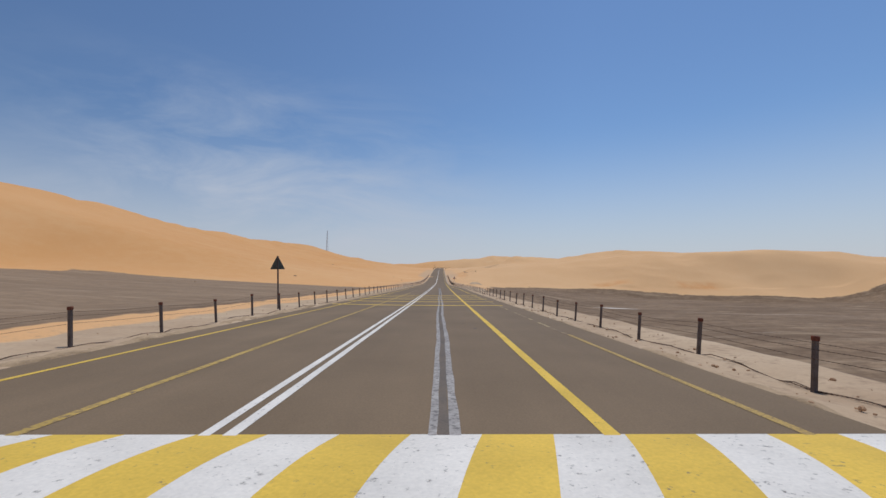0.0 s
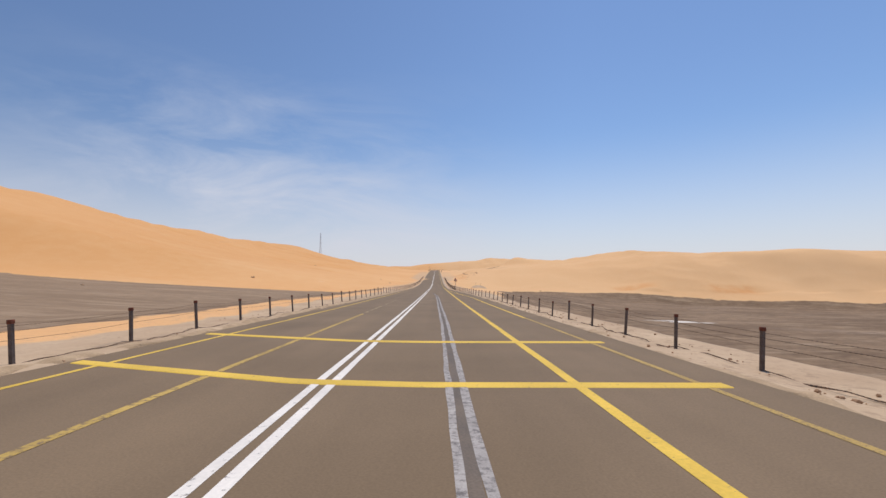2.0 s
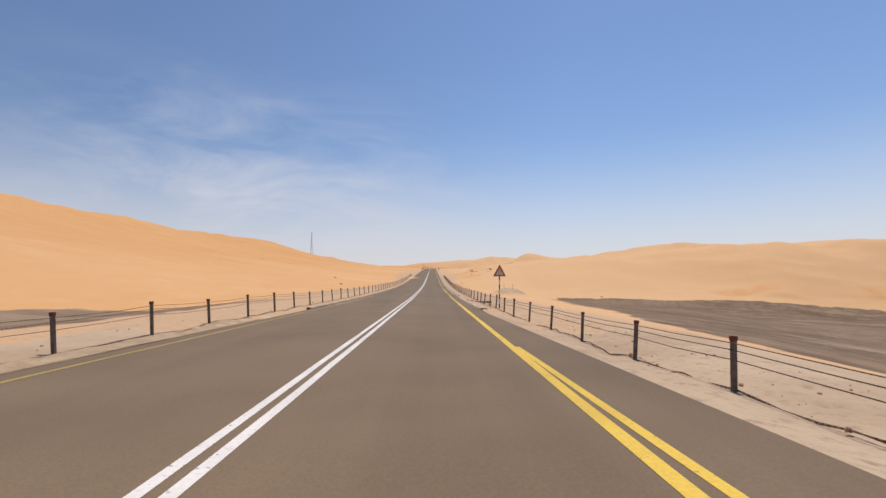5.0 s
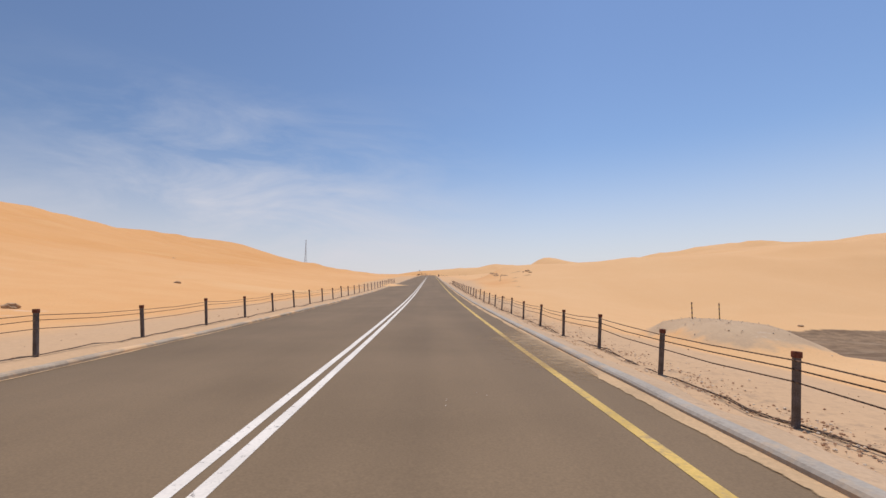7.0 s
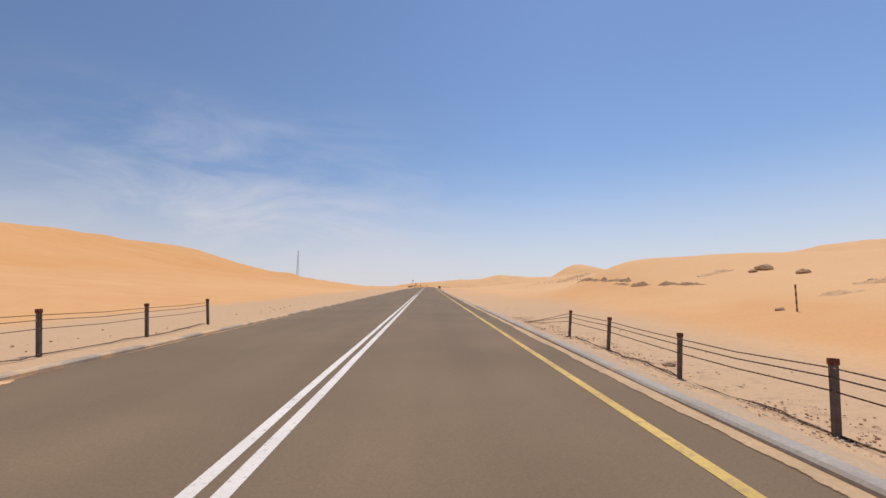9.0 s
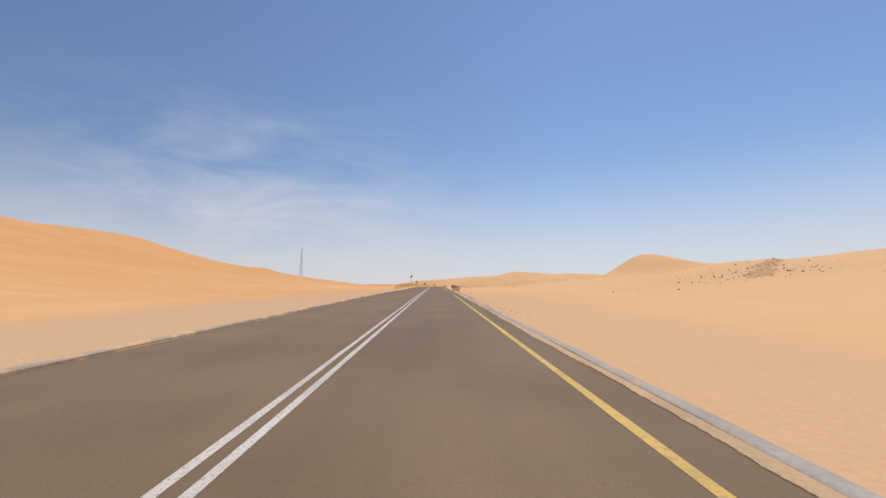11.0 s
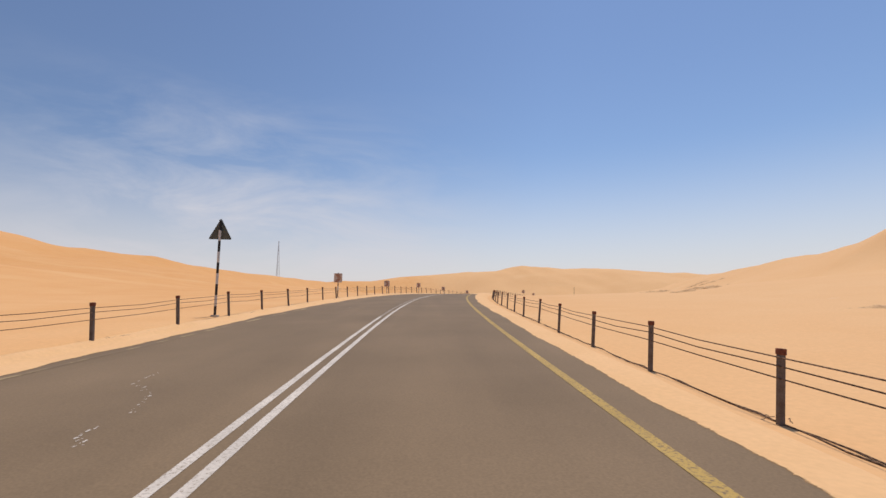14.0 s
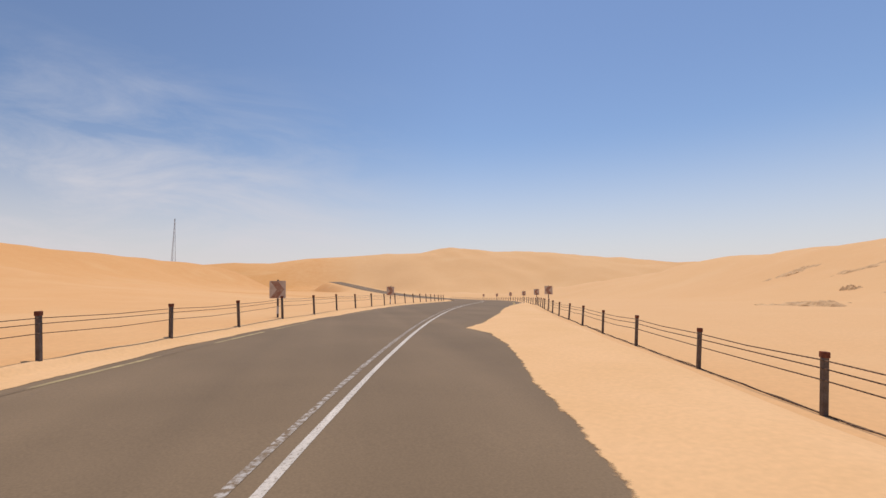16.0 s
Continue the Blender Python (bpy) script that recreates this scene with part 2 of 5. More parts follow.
def ground_material():
    """Sand, pale verge and dark gravel: the mesh's own attributes say which surface lies where."""
    m = bpy.data.materials.new("desert_ground")
    m.use_nodes = True
    tree = m.node_tree
    bsdf = tree.nodes["Principled BSDF"]
    bsdf.inputs["Roughness"].default_value = 0.95
    bsdf.inputs["Specular IOR Level"].default_value = 0.15
    coord = tree.nodes.new("ShaderNodeTexCoord")

    def noise_node(scale, detail, rough=0.5, squash=None):
        n = tree.nodes.new("ShaderNodeTexNoise")
        n.inputs["Scale"].default_value, n.inputs["Detail"].default_value, n.inputs["Roughness"].default_value = scale, detail, rough
        if squash:
            p = tree.nodes.new("ShaderNodeMapping")
            p.inputs["Scale"].default_value = squash
            link(tree, coord.outputs["Object"], p.inputs["Vector"])
            link(tree, p.outputs["Vector"], n.inputs["Vector"])
        else:
            link(tree, coord.outputs["Object"], n.inputs["Vector"])
        return n.outputs["Fac"]

    def ranged(value, a, b, c=0.0, d=1.0):
        n = tree.nodes.new("ShaderNodeMapRange")
        for key, v in (("From Min", a), ("From Max", b), ("To Min", c), ("To Max", d)):
            n.inputs[key].default_value = v
        link(tree, value, n.inputs["Value"])
        return n.outputs["Result"]

    def mixed(fac, a, b, kind="MIX"):
        n = tree.nodes.new("ShaderNodeMix")
        n.data_type, n.blend_type = "RGBA", kind
        for key, v in (("Factor", fac), ("A", a), ("B", b)):
            if isinstance(v, (int, float)):
                n.inputs[key].default_value = v
            elif isinstance(v, tuple):
                n.inputs[key].default_value = (*v, 1)
            else:
                link(tree, v, n.inputs[key])
        return n.outputs["Result"]

    def attribute(name):
        n = tree.nodes.new("ShaderNodeAttribute")
        n.attribute_name = name
        return n.outputs["Fac"]

    def product(a, b):
        n = tree.nodes.new("ShaderNodeMath")
        n.operation = "MULTIPLY"
        link(tree, a, n.inputs[0])
        link(tree, b, n.inputs[1])
        return n.outputs["Value"]

    wide, mid, grain = noise_node(0.012, 6), noise_node(0.25, 6, 0.6), noise_node(9.0, 5, 0.7)
    sand = mixed(ranged(wide, 0.35, 0.65), (0.715, 0.40, 0.175), (0.655, 0.335, 0.128))
    sand = mixed(ranged(mid, 0.40, 0.75, 0, 0.5), sand, (0.735, 0.445, 0.215))
    orange_patch = noise_node(0.015, 3, 0.5, (1.0, 0.5, 1.6))
    sand = mixed(ranged(orange_patch, 0.48, 0.70, 0, 0.6), sand, (0.66, 0.325, 0.108))
    sand = mixed(ranged(noise_node(0.05, 7, 0.6, (0.5, 1.3, 1.0)), 0.55, 0.75, 0, 0.6), sand, (0.745, 0.485, 0.25))
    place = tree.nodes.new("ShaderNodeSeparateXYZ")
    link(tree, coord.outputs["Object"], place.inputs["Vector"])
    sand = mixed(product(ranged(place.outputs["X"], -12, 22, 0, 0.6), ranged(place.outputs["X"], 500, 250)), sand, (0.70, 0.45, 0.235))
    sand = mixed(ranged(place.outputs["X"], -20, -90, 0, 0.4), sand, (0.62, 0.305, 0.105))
    pale = mixed(ranged(mid, 0.35, 0.68), (0.55, 0.40, 0.255), (0.43, 0.295, 0.18))
    streak = noise_node(0.08, 7, 0.7, (0.5, 1.0, 1.0))
    gravel = mixed(ranged(streak, 0.40, 0.62), (0.18, 0.115, 0.066), (0.30, 0.20, 0.118))
    gravel = mixed(ranged(noise_node(0.05, 7, 0.7, (0.22, 1.0, 1.0)), 0.60, 0.70, 0, 0.7), gravel, (0.45, 0.34, 0.24))
    clump = noise_node(0.7, 8, 0.72)
    gravel = mixed(ranged(clump, 0.42, 0.60, 0, 0.7), gravel, (0.13, 0.082, 0.048))
    gravel = mixed(ranged(noise_node(0.35, 8, 0.75, (0.25, 1.0, 1.0)), 0.52, 0.64, 0, 0.6), gravel, (0.37, 0.27, 0.175))
    gravel = mixed(ranged(noise_node(0.16, 8, 0.7, (0.3, 1.0, 1.0)), 0.55, 0.66, 0, 0.6), gravel, (0.36, 0.255, 0.155))
    gravel = mixed(ranged(place.outputs["X"], 4, -30, 0, 0.4), gravel, (0.36, 0.25, 0.155))
    rough_edge = ranged(mid, 0.3, 0.7, -0.35, 0.35)

    def edge(name):
        n = tree.nodes.new("ShaderNodeMath")
        n.operation = "ADD"
        link(tree, attribute(name), n.inputs[0])
        link(tree, rough_edge, n.inputs[1])
        return ranged(n.outputs["Value"], 0.38, 0.62)

    # set patches of deeper orange sand, broken up by noise
    soft_orange = product(attribute("orange_patch"), ranged(noise_node(0.12, 5, 0.6), 0.3, 0.6, 0, 0.75))
    sand = mixed(soft_orange, sand, (0.62, 0.275, 0.085))
    sand = mixed(attribute("dusty"), sand, (0.525, 0.36, 0.22))
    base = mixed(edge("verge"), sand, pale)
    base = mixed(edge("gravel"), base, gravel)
    broken = tree.nodes.new("ShaderNodeMath")
    broken.operation = "ADD"
    link(tree, attribute("salt"), broken.inputs[0])
    link(tree, ranged(noise_node(0.30, 7, 0.7, (0.28, 1.0, 1.0)), 0.3, 0.7, -0.75, 0.45), broken.inputs[1])
    base = mixed(ranged(broken.outputs["Value"], 0.40, 0.60), base, mixed(ranged(mid, 0.4, 0.6), (0.80, 0.74, 0.66), (0.62, 0.54, 0.44)))
    stony = ranged(noise_node(3.2, 6, 0.75), 0.52, 0.66)
    base = mixed(product(attribute("stony"), stony), base, (0.35, 0.24, 0.15))
    base = mixed(1.0, base, ranged(grain, 0.25, 0.75, 0.90, 1.06), "MULTIPLY")
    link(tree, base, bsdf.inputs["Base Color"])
    wave = tree.nodes.new("ShaderNodeTexWave")
    wave.inputs["Scale"].default_value, wave.inputs["Distortion"].default_value = 1.6, 6
    wave.inputs["Detail"].default_value = 3
    link(tree, coord.outputs["Object"], wave.inputs["Vector"])
    r1 = tree.nodes.new("ShaderNodeBump")
    r1.inputs["Strength"].default_value, r1.inputs["Distance"].default_value = 0.02, 0.04
    link(tree, wave.outputs["Fac"], r1.inputs["Height"])
    r2 = tree.nodes.new("ShaderNodeBump")
    r2.inputs["Strength"].default_value, r2.inputs["Distance"].default_value = 0.07, 0.04
    link(tree, noise_node(2.2, 8, 0.7), r2.inputs["Height"])
    link(tree, r1.outputs["Normal"], r2.inputs["Normal"])
    link(tree, r2.outputs["Normal"], bsdf.inputs["Normal"])
    return m


GROUND = ground_material()

# ---------------------------------------------------------------- the road's line
LINE_STEP = 0.5
line_s = np.arange(0, 1500, LINE_STEP)
bend = np.interp(line_s, [452, 497, 564, 572, 757, 765], [0, 1 / 247, 1 / 247, -1 / 315, -1 / 315, 0])
line_turn = np.cumsum(bend * LINE_STEP)                      # heading, to the right of +y
line_x = np.cumsum(np.sin(line_turn) * LINE_STEP)
line_y = np.cumsum(np.cos(line_turn) * LINE_STEP) - LINE_STEP
GRADE_S = [0, 25, 60, 75, 155, 174, 192, 211, 230, 249, 268, 365, 420, 442, 461, 478, 495, 512, 529, 545, 575, 640, 690, 740, 800, 860, 900, 1000, 1100]
GRADE = [.001, .001, .003, .005, .010, .018, .023, .033, .042, .050, .052, .053, .050, .051, .053, .052, .041, .032, .0185, .0, -.02, -.025, -.01, .02, .06, .06, .045, .02, 0]
line_z = np.cumsum(np.interp(line_s, GRADE_S, GRADE) * LINE_STEP)


def on_road(s, across=0.0, up=0.0):
    """The place at s metres along the road, across to the right of its double white line, up over its surface."""
    t = float(np.interp(s, line_s, line_turn))
    x = float(np.interp(s, line_s, line_x)) if s > 0 else 0.0
    y = float(np.interp(s, line_s, line_y)) if s > 0 else s
    z = float(np.interp(s, line_s, line_z))
    return Vector((x + across * math.cos(t), y - across * math.sin(t), z + up))


def heading(s):
    return float(np.interp(s, line_s, line_turn))


def smooth(v):
    v = np.clip(v, 0, 1)
    return v * v * (3 - 2 * v)


def swell(x, y, size, seed):
    """Gentle random waves, between about -1 and 1, of that wavelength."""
    rng = np.random.RandomState(seed)
    total = np.zeros_like(x)
    for k in range(7):
        a, ph, f = rng.uniform(0, 2 * np.pi), rng.uniform(0, 6.28), rng.uniform(0.6, 1.7)
        total += np.sin((x * np.cos(a) + y * np.sin(a)) * 2 * np.pi * f / size + ph + 0.8 * np.sin((x * np.sin(a) - y * np.cos(a)) * 2 * np.pi * f / size / 1.7))
    return total / 3.2


def terrain(x, y):
    """Ground height and the shares of pale verge, dark gravel and stony soil."""
    rx = np.interp(y, line_y, line_x)
    slant = np.cos(np.interp(y, line_y, line_turn))
    rz = np.interp(y, line_y, line_z)
    u = (x - rx) * slant
    a = np.abs(u)
    rolling = swell(x, y, 120, 3)
    small = swell(x, y, 34, 5)
    # left: a low plain near the start, then dunes up to a long crest beside the road
    crest_l = np.interp(y, [-600, 0, 200, 400, 500, 565, 612, 642, 665, 700, 850], [44, 45, 46, 46, 47, 50, 47.5, 41, 39, 38, 40]) + 1.6 * swell(x * 0, y, 160, 8)
    plain_l = -0.05 - 0.6 * smooth((a - 10) / 15) + 0.062 * np.clip(a - 25, 0, 100)
    v = np.clip((a - 120) / 75, 0, 1)
    low_l = rz * 0.3 + plain_l + (crest_l - 6) * np.sin(v * np.pi / 2) ** 1.5
    v = np.clip((a - 10) / 182, 0, 1)
    high_l = rz * (1 - v) + crest_l * (0.35 * v + 0.65 * v ** 1.8)
    w = smooth((y + 0.25 * (a - 20) + 3 * rolling - 157) / 50)
    left = low_l * (1 - w) + high_l * w
    # right: a gravel plain that drops away, closed by dunes across it, and dunes along the road after that
    crest_r = np.interp(y, [150, 225, 262, 300, 380, 440, 500, 600, 660, 750, 900], [5, 6.5, 11.5, 17, 13, 11, 10, 14, 22, 22, 18]) + 2.5 * swell(x * 0, y, 140, 11)
    toe = np.interp(y, [200, 245, 280, 320, 370, 440, 500, 560], [30, 14, 7, 7, 24, 26, 24, 34])
    plain_r = -0.12 - np.interp(y, [0, 127, 240], [5.2, 5.4, 6.6]) * smooth((u - 8.4) / np.interp(y, [0, 110, 170, 240], [10, 10, 60, 100])) - 1.8 * smooth((u - 60) / 100)
    plain_r = plain_r - 1.3 * np.exp(-((u - 37) / 12) ** 2 - ((y - 240) / 26) ** 2) + 0.7 * np.exp(-((u - 88) / 16) ** 2 - ((y - 245) / 26) ** 2)
    v = np.clip((u - toe) / (205 - toe), 0, 1)
    high_r = rz + crest_r * np.sin(v * np.pi / 2)
    w = smooth((y + 6 * rolling + np.where(u < 34, 10 * smooth((34 - u) / 16), 0) - 238) / 60)
    right = (rz * 0.15 + plain_r) * (1 - w) + high_r * w
    right = right + 1.55 * np.exp(-((u - 17.7) / 2.9) ** 4 - ((y - 218) / 5) ** 4)
    # a tall peak beside the first bend, with a lower crest running on from it
    top = np.interp(y, [480, 505, 522, 534, 545, 560, 600, 640], [14, 20, 28, 30.8, 28, 27, 28, 27.5])
    along = x - np.interp(y, [500, 534, 560, 600, 640], [98, 85, 93, 108, 124])
    right = right + (top - right) * np.exp(-(along / np.where(along < 0, np.interp(y, [534, 580], [13, 24]), 24)) ** 2) * smooth((y - 478) / 35) * (1 - smooth((y - 640) / 40))
    right = right + 3.6 * np.exp(-((x - 124) / 9) ** 2 - ((y - 520) / 12) ** 2)
    right = right + 0.7 * np.exp(-((u - 45) / 14) ** 2 - ((y - 417) / 12) ** 2)
    right = right + 1.7 * np.exp(-((u - 25) / 13) ** 2 - ((y - 311) / 10) ** 2)
    right = right + 0.8 * np.exp(-((u - 20) / 3.5) ** 2 - ((y - 315) / 6) ** 2) + 2.7 * np.exp(-((u - 155) / 32) ** 2 - ((y - 423) / 25) ** 2)
    z = np.where(u < 0, left, right)
    # behind the crests and far away: one sand sea
    fall = smooth((a - 200) / 120)
    sea = 22 + 7 * swell(x, y, 420, 21) + 4 * swell(x, y, 190, 22)
    z = z * (1 - fall) + (sea * 0.85) * fall
    across = np.interp(x, [-400, -109, -51, -21, 29, 79, 98, 106, 126, 151, 187, 214, 300, 520], [36, 37, 38.5, 43, 47, 50, 54.5, 56, 54.5, 52, 54, 50.5, 45, 42])
    ridge = across * np.exp(-((y - 960 - 12 * np.sin(x / 60)) / np.where(y < 960, 70 + 45 * smooth((x - 30) / 50), 200)) ** 2)
    far = smooth((y - np.where(u < 0, 690, 620)) / 150)
    back = np.maximum(np.maximum(z * (1 - far) + (12 + 5 * rolling) * far, ridge), np.where(y > 980, sea + 6, -9))
    z = z * (1 - far) + back * far
    # a long crest beyond the bend, on the side of the far lane
    top = np.interp(y, [650, 672, 690, 720, 758, 790, 850], [38, 37, 35.2, 33.7, 32, 31, 26])
    along = x - np.interp(y, [650, 672, 690, 717, 758, 785, 850], [-150, -130, -118, -105, -89, -75, -40])
    z = z + np.clip(top - z, 0, None) * np.exp(-(along / 32) ** 2) * smooth((y - 630) / 45) * (1 - smooth((y - 790) / 60))
    z = z + np.clip((a - 14) / 50, 0, 1) * (0.8 * rolling + 0.45 * small) * np.where(w > 0.3, 1, 0.35)
    # small sharp-crested dunes riding on the slopes
    crests = (1 - np.abs(swell(x, y * 0.6, 52, 41))) * np.where(u < 0, 0.8, 1.2) + (1 - np.abs(swell(x, y, 23, 43))) * np.where(u < 0, 0.12, 0.25)
    z = z + np.clip((a - 45) / 60, 0, 1) * (crests - 1.0) * np.where(w > 0.3, 1, np.where(a > 150, 0.4, 0.1))
    # beside and under the road
    keep = 1 - smooth((a - 7) / np.where(y > 600, np.interp(y, [640, 800], [45, 13]), np.where(u > 0, np.interp(y, [100, 150, 238, 262], [5, 8, 8, 16]), 16)))
    keep = keep * (1 - smooth((y - 862) / 22))
    shoulder = np.where(u < 0, -0.07 + np.interp(y, [130, 170], [0.09, 0.19]) * smooth((a - 4.75) / 0.5), -0.07 - 0.14 * smooth((u - 4.7) / 1.2))
    wide_r = np.interp(y, [95, 140], [1.8, 0.0])
    shoulder = np.where(u > 0, -0.07 - np.interp(y, [300, 330, 418, 427, 495, 520], [0.15, 0.03, 0.03, 0.23, 0.23, 0.19]) * smooth((u - 4.7 - wide_r) / 1.0), shoulder)
    lumps = (0.03 * swell(x, y, 2.6, 31) + 0.02 * swell(x, y, 0.9, 33)) * np.interp(y, [135, 150, 300, 330, 400, 425], [1.6, 1, 1, 0.6, 0.6, 0.4])
    z = z * (1 - keep) + (rz + shoulder + lumps * smooth((a - 4.6) / 0.7)) * keep
    z = np.where(((a < 4.3) | ((u > 0) & (u < 4.3 + wide_r))) & (y < 866), rz - 0.10, z)
    dark_l = smooth((a - 10.2 + 0.6 * small) / 1.6) * (1 - smooth((a - 103) / 5)) * (1 - smooth((y - 158 + 0.25 * (a - 20) + 3 * small) / 5))
    inner = np.interp(y, [80, 110, 140, 165, 183, 205, 225, 246], [8.9, 9.4, 15, 18.5, 20, 22, 27, 34.5])
    dark_r = smooth((u - inner + 0.8 * small + np.interp(y, [150, 180, 225, 240], [0, 2, 2, 0])) / np.interp(y, [150, 180, 225, 240], [1.5, 6, 6, 1.5])) * (1 - smooth((y + 0.8 * small - 249) / 3))
    gravel = np.where(u < 0, dark_l, dark_r)
    salt = np.exp(-((u - 50 + 0.6 * (y - 129)) / 6.0) ** 4 - ((y - 129) / 5.5 + 0.5 * small) ** 4)
    salt = np.clip(salt, 0, 1)
    mound = np.exp(-((u - 17.7) / 3.3) ** 4 - ((y - 218) / 5.4) ** 4)
    verge = np.where(u < 0, 1 - smooth((a - 7.0 + 0.4 * small) / 1.8), 1 - smooth((a - 12) / 8)) * (1 - smooth((y - 124) / 30)) + mound
    stony = np.where(u > 0, 1, 0.4) * np.interp(y, [140, 170], [1, 0.35]) * (1 - smooth((a - 8) / 5)) * (1 - smooth((y - 300) / 20)) + 0.55 * np.exp(-((u - 6.0) / 0.75) ** 4) * np.interp(y, [145, 160, 285, 300], [0, 1, 1, 0]) + 0.9 * np.exp(-((u - 43) / 13) ** 4 - ((y - 404) / 9) ** 4)
    dusty = np.interp(y, [110, 140, 200, 300, 412, 428], [0, 0.75, 0.8, 0.75, 0.5, 0]) * (1 - smooth((a - np.interp(y, [190, 212, 258, 282], [9.5, 6.6, 6.6, 9.5]) - 0.8 * small) / np.interp(y, [190, 212, 258, 280], [8, 2, 2, 4]))) * np.where(u > 0, np.interp(y, [200, 290, 330], [1, 1, 0.6]), 1)
    # where the sand turns deeper orange; the height is not changed here
    orange_patch = np.exp(-((u - 95) / 9) ** 4 - ((y - 259 - 0.15 * (u - 95)) / 3.5) ** 4) + np.exp(-((u - 143) / 12) ** 4 - ((y - 262) / 4) ** 4) + 0.6 * np.exp(-((u - 14.5) / 3.5) ** 4 - ((y - 295) / 24) ** 4)
    return z, np.clip(verge, 0, 1), np.clip(gravel, 0, 1), stony, salt, orange_patch, dusty


def sheet_mesh(name, points, across, smooth_it=True):
    """A mesh from rows of points with so many points across."""
    rows = len(points) // across
    i = (np.arange(rows - 1)[:, None] * across + np.arange(across - 1)[None, :]).ravel()
    quads = np.stack([i, i + 1, i + across + 1, i + across], 1).astype(np.int32)
    me = bpy.data.meshes.new(name)
    me.vertices.add(len(points))
    me.vertices.foreach_set("co", np.asarray(points, np.float32).ravel())
    me.loops.add(quads.size)
    me.loops.foreach_set("vertex_index", quads.ravel())
    me.polygons.add(len(quads))
    me.polygons.foreach_set("loop_start", np.arange(0, quads.size, 4, dtype=np.int32))
    me.polygons.foreach_set("use_smooth", np.full(len(quads), smooth_it))
    me.update(calc_edges=True)
    return me


def grow(start, end, first, rate):
    out, step = [start], first
    while out[-1] < end:
        out.append(out[-1] + step)
        step *= rate
    return out


def build_ground():
    half = [0, 2.5] + list(np.arange(4.0, 14, 0.35)) + list(np.arange(14, 40, 1.0)) + list(np.arange(40, 260, 4.0)) + grow(262, 4200, 9, 1.12)
    cols = np.array([-v for v in half[:0:-1]] + half)
    rows = np.array([-v for v in grow(22, 3000, 6, 1.25)][::-1] + list(np.arange(-20, 600, 1.0)) + list(np.arange(600, 1060, 4.0)) + grow(1062, 4400, 8, 1.10))
    uu, yy = np.meshgrid(cols, rows)
    xx = uu + np.interp(yy, line_y, line_x)
    z, verge, gravel, stony, salt, orange_patch, dusty = terrain(xx, yy)
    me = sheet_mesh("ground", np.stack([xx, yy, z], -1).reshape(-1, 3), len(cols))
    for key, values in (("verge", verge), ("gravel", gravel), ("stony", stony), ("salt", salt), ("orange_patch", orange_patch), ("dusty", dusty)):
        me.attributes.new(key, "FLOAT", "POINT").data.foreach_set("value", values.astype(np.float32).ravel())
    me.materials.append(GROUND)
    return tagged(new("ground", me), "orange sand dunes with pale verges and dark gravel flats", "ground", kind="structure")


build_ground()


def ground_at(x, y):
    return float(terrain(np.array([float(x)]), np.array([float(y)]))[0][0])


# ---------------------------------------------------------------- road
def ribbon(name, s_from, s_to, left, right, up, mat, step=1.0, thick=0.0, ragged=0.0, seed=0):
    """A strip along the road between two offsets, numbers or functions of s; with thick it gets sides down to that depth."""
    rng = np.random.RandomState(seed)
    n = max(2, int(round((s_to - s_from) / step)) + 1)
    pts = []
    for s in np.linspace(s_from, s_to, n):
        a = left(s) if callable(left) else left
        b = right(s) if callable(right) else right
        a, b = a + rng.uniform(-ragged, ragged), b + rng.uniform(-ragged, ragged)
        if thick:
            pts.append(on_road(s, a, up - thick))
        pts += [on_road(s, a, up), on_road(s, b, up)]
        if thick:
            pts.append(on_road(s, b, up - thick))
    me = sheet_mesh(name, np.array(pts), 4 if thick else 2, False)
    me.materials.append(mat)
    return new(name, me)


def edge_left(s):
    return float(np.interp(s, [60, 150], [-4.9, -4.45]))


def edge_right(s):
    return float(np.interp(s, [95, 142], [6.25, 4.45]))


tagged(ribbon("road", -40, 882, edge_left, edge_right, 0.0, ASPHALT, 1.0, 0.12), "sun-bleached brown-grey asphalt road", "road", kind="structure")


def marking(label, s_from, s_to, middle, width, mat, step=1.5, ragged=0.006, seed=1, up=0.004):
    mid = middle if callable(middle) else (lambda s: middle)
    ob = ribbon("road_marking", s_from, s_to, lambda s: mid(s) - width / 2, lambda s: mid(s) + width / 2, up, mat, step, 0.0, ragged, seed)
    return tagged(ob, label, "road marking", kind="structure")




def centre(off):
    """A stripe of the double line: its offset from the line's slightly wandering middle."""
    return lambda s: off + float(np.interp(s, [0, 30, 80, 160, 200, 275, 370, 447, 500, 530], [0.06, 0.13, 0.13, 0.10, 0.06, 0.05, 0.08, 0.04, 0.06, 0.02]))


marking("bright white centre line, one of a pair", -30, 330, centre(-0.115), 0.115, WHITE_PAINT)
marking("bright white centre line, one of a pair", -30, 330, centre(0.115), 0.125, WHITE_PAINT, seed=2)
marking("dusty worn white centre line, one of a pair", 330, 478, centre(-0.125), 0.10, WORN_WHITE, seed=3)
marking("almost worn away white centre line, one of a pair", 478, 880, centre(-0.125), 0.085, FAINT_WHITE, seed=3)
marking("dusty worn white centre line, one of a pair", 330, 486, centre(0.115), 0.105, WORN_WHITE, seed=4)
marking("thin dusty white centre line, one of a pair", 486, 880, centre(0.115), 0.085, WORN_WHITE, seed=4)
marking("bold yellow edge line of the lane", -30, 152, 3.65, 0.16, YELLOW_PAINT, seed=5)
marking("yellow edge line of the lane", 152, 186, 3.65, 0.13, YELLOW_PAINT, seed=5)
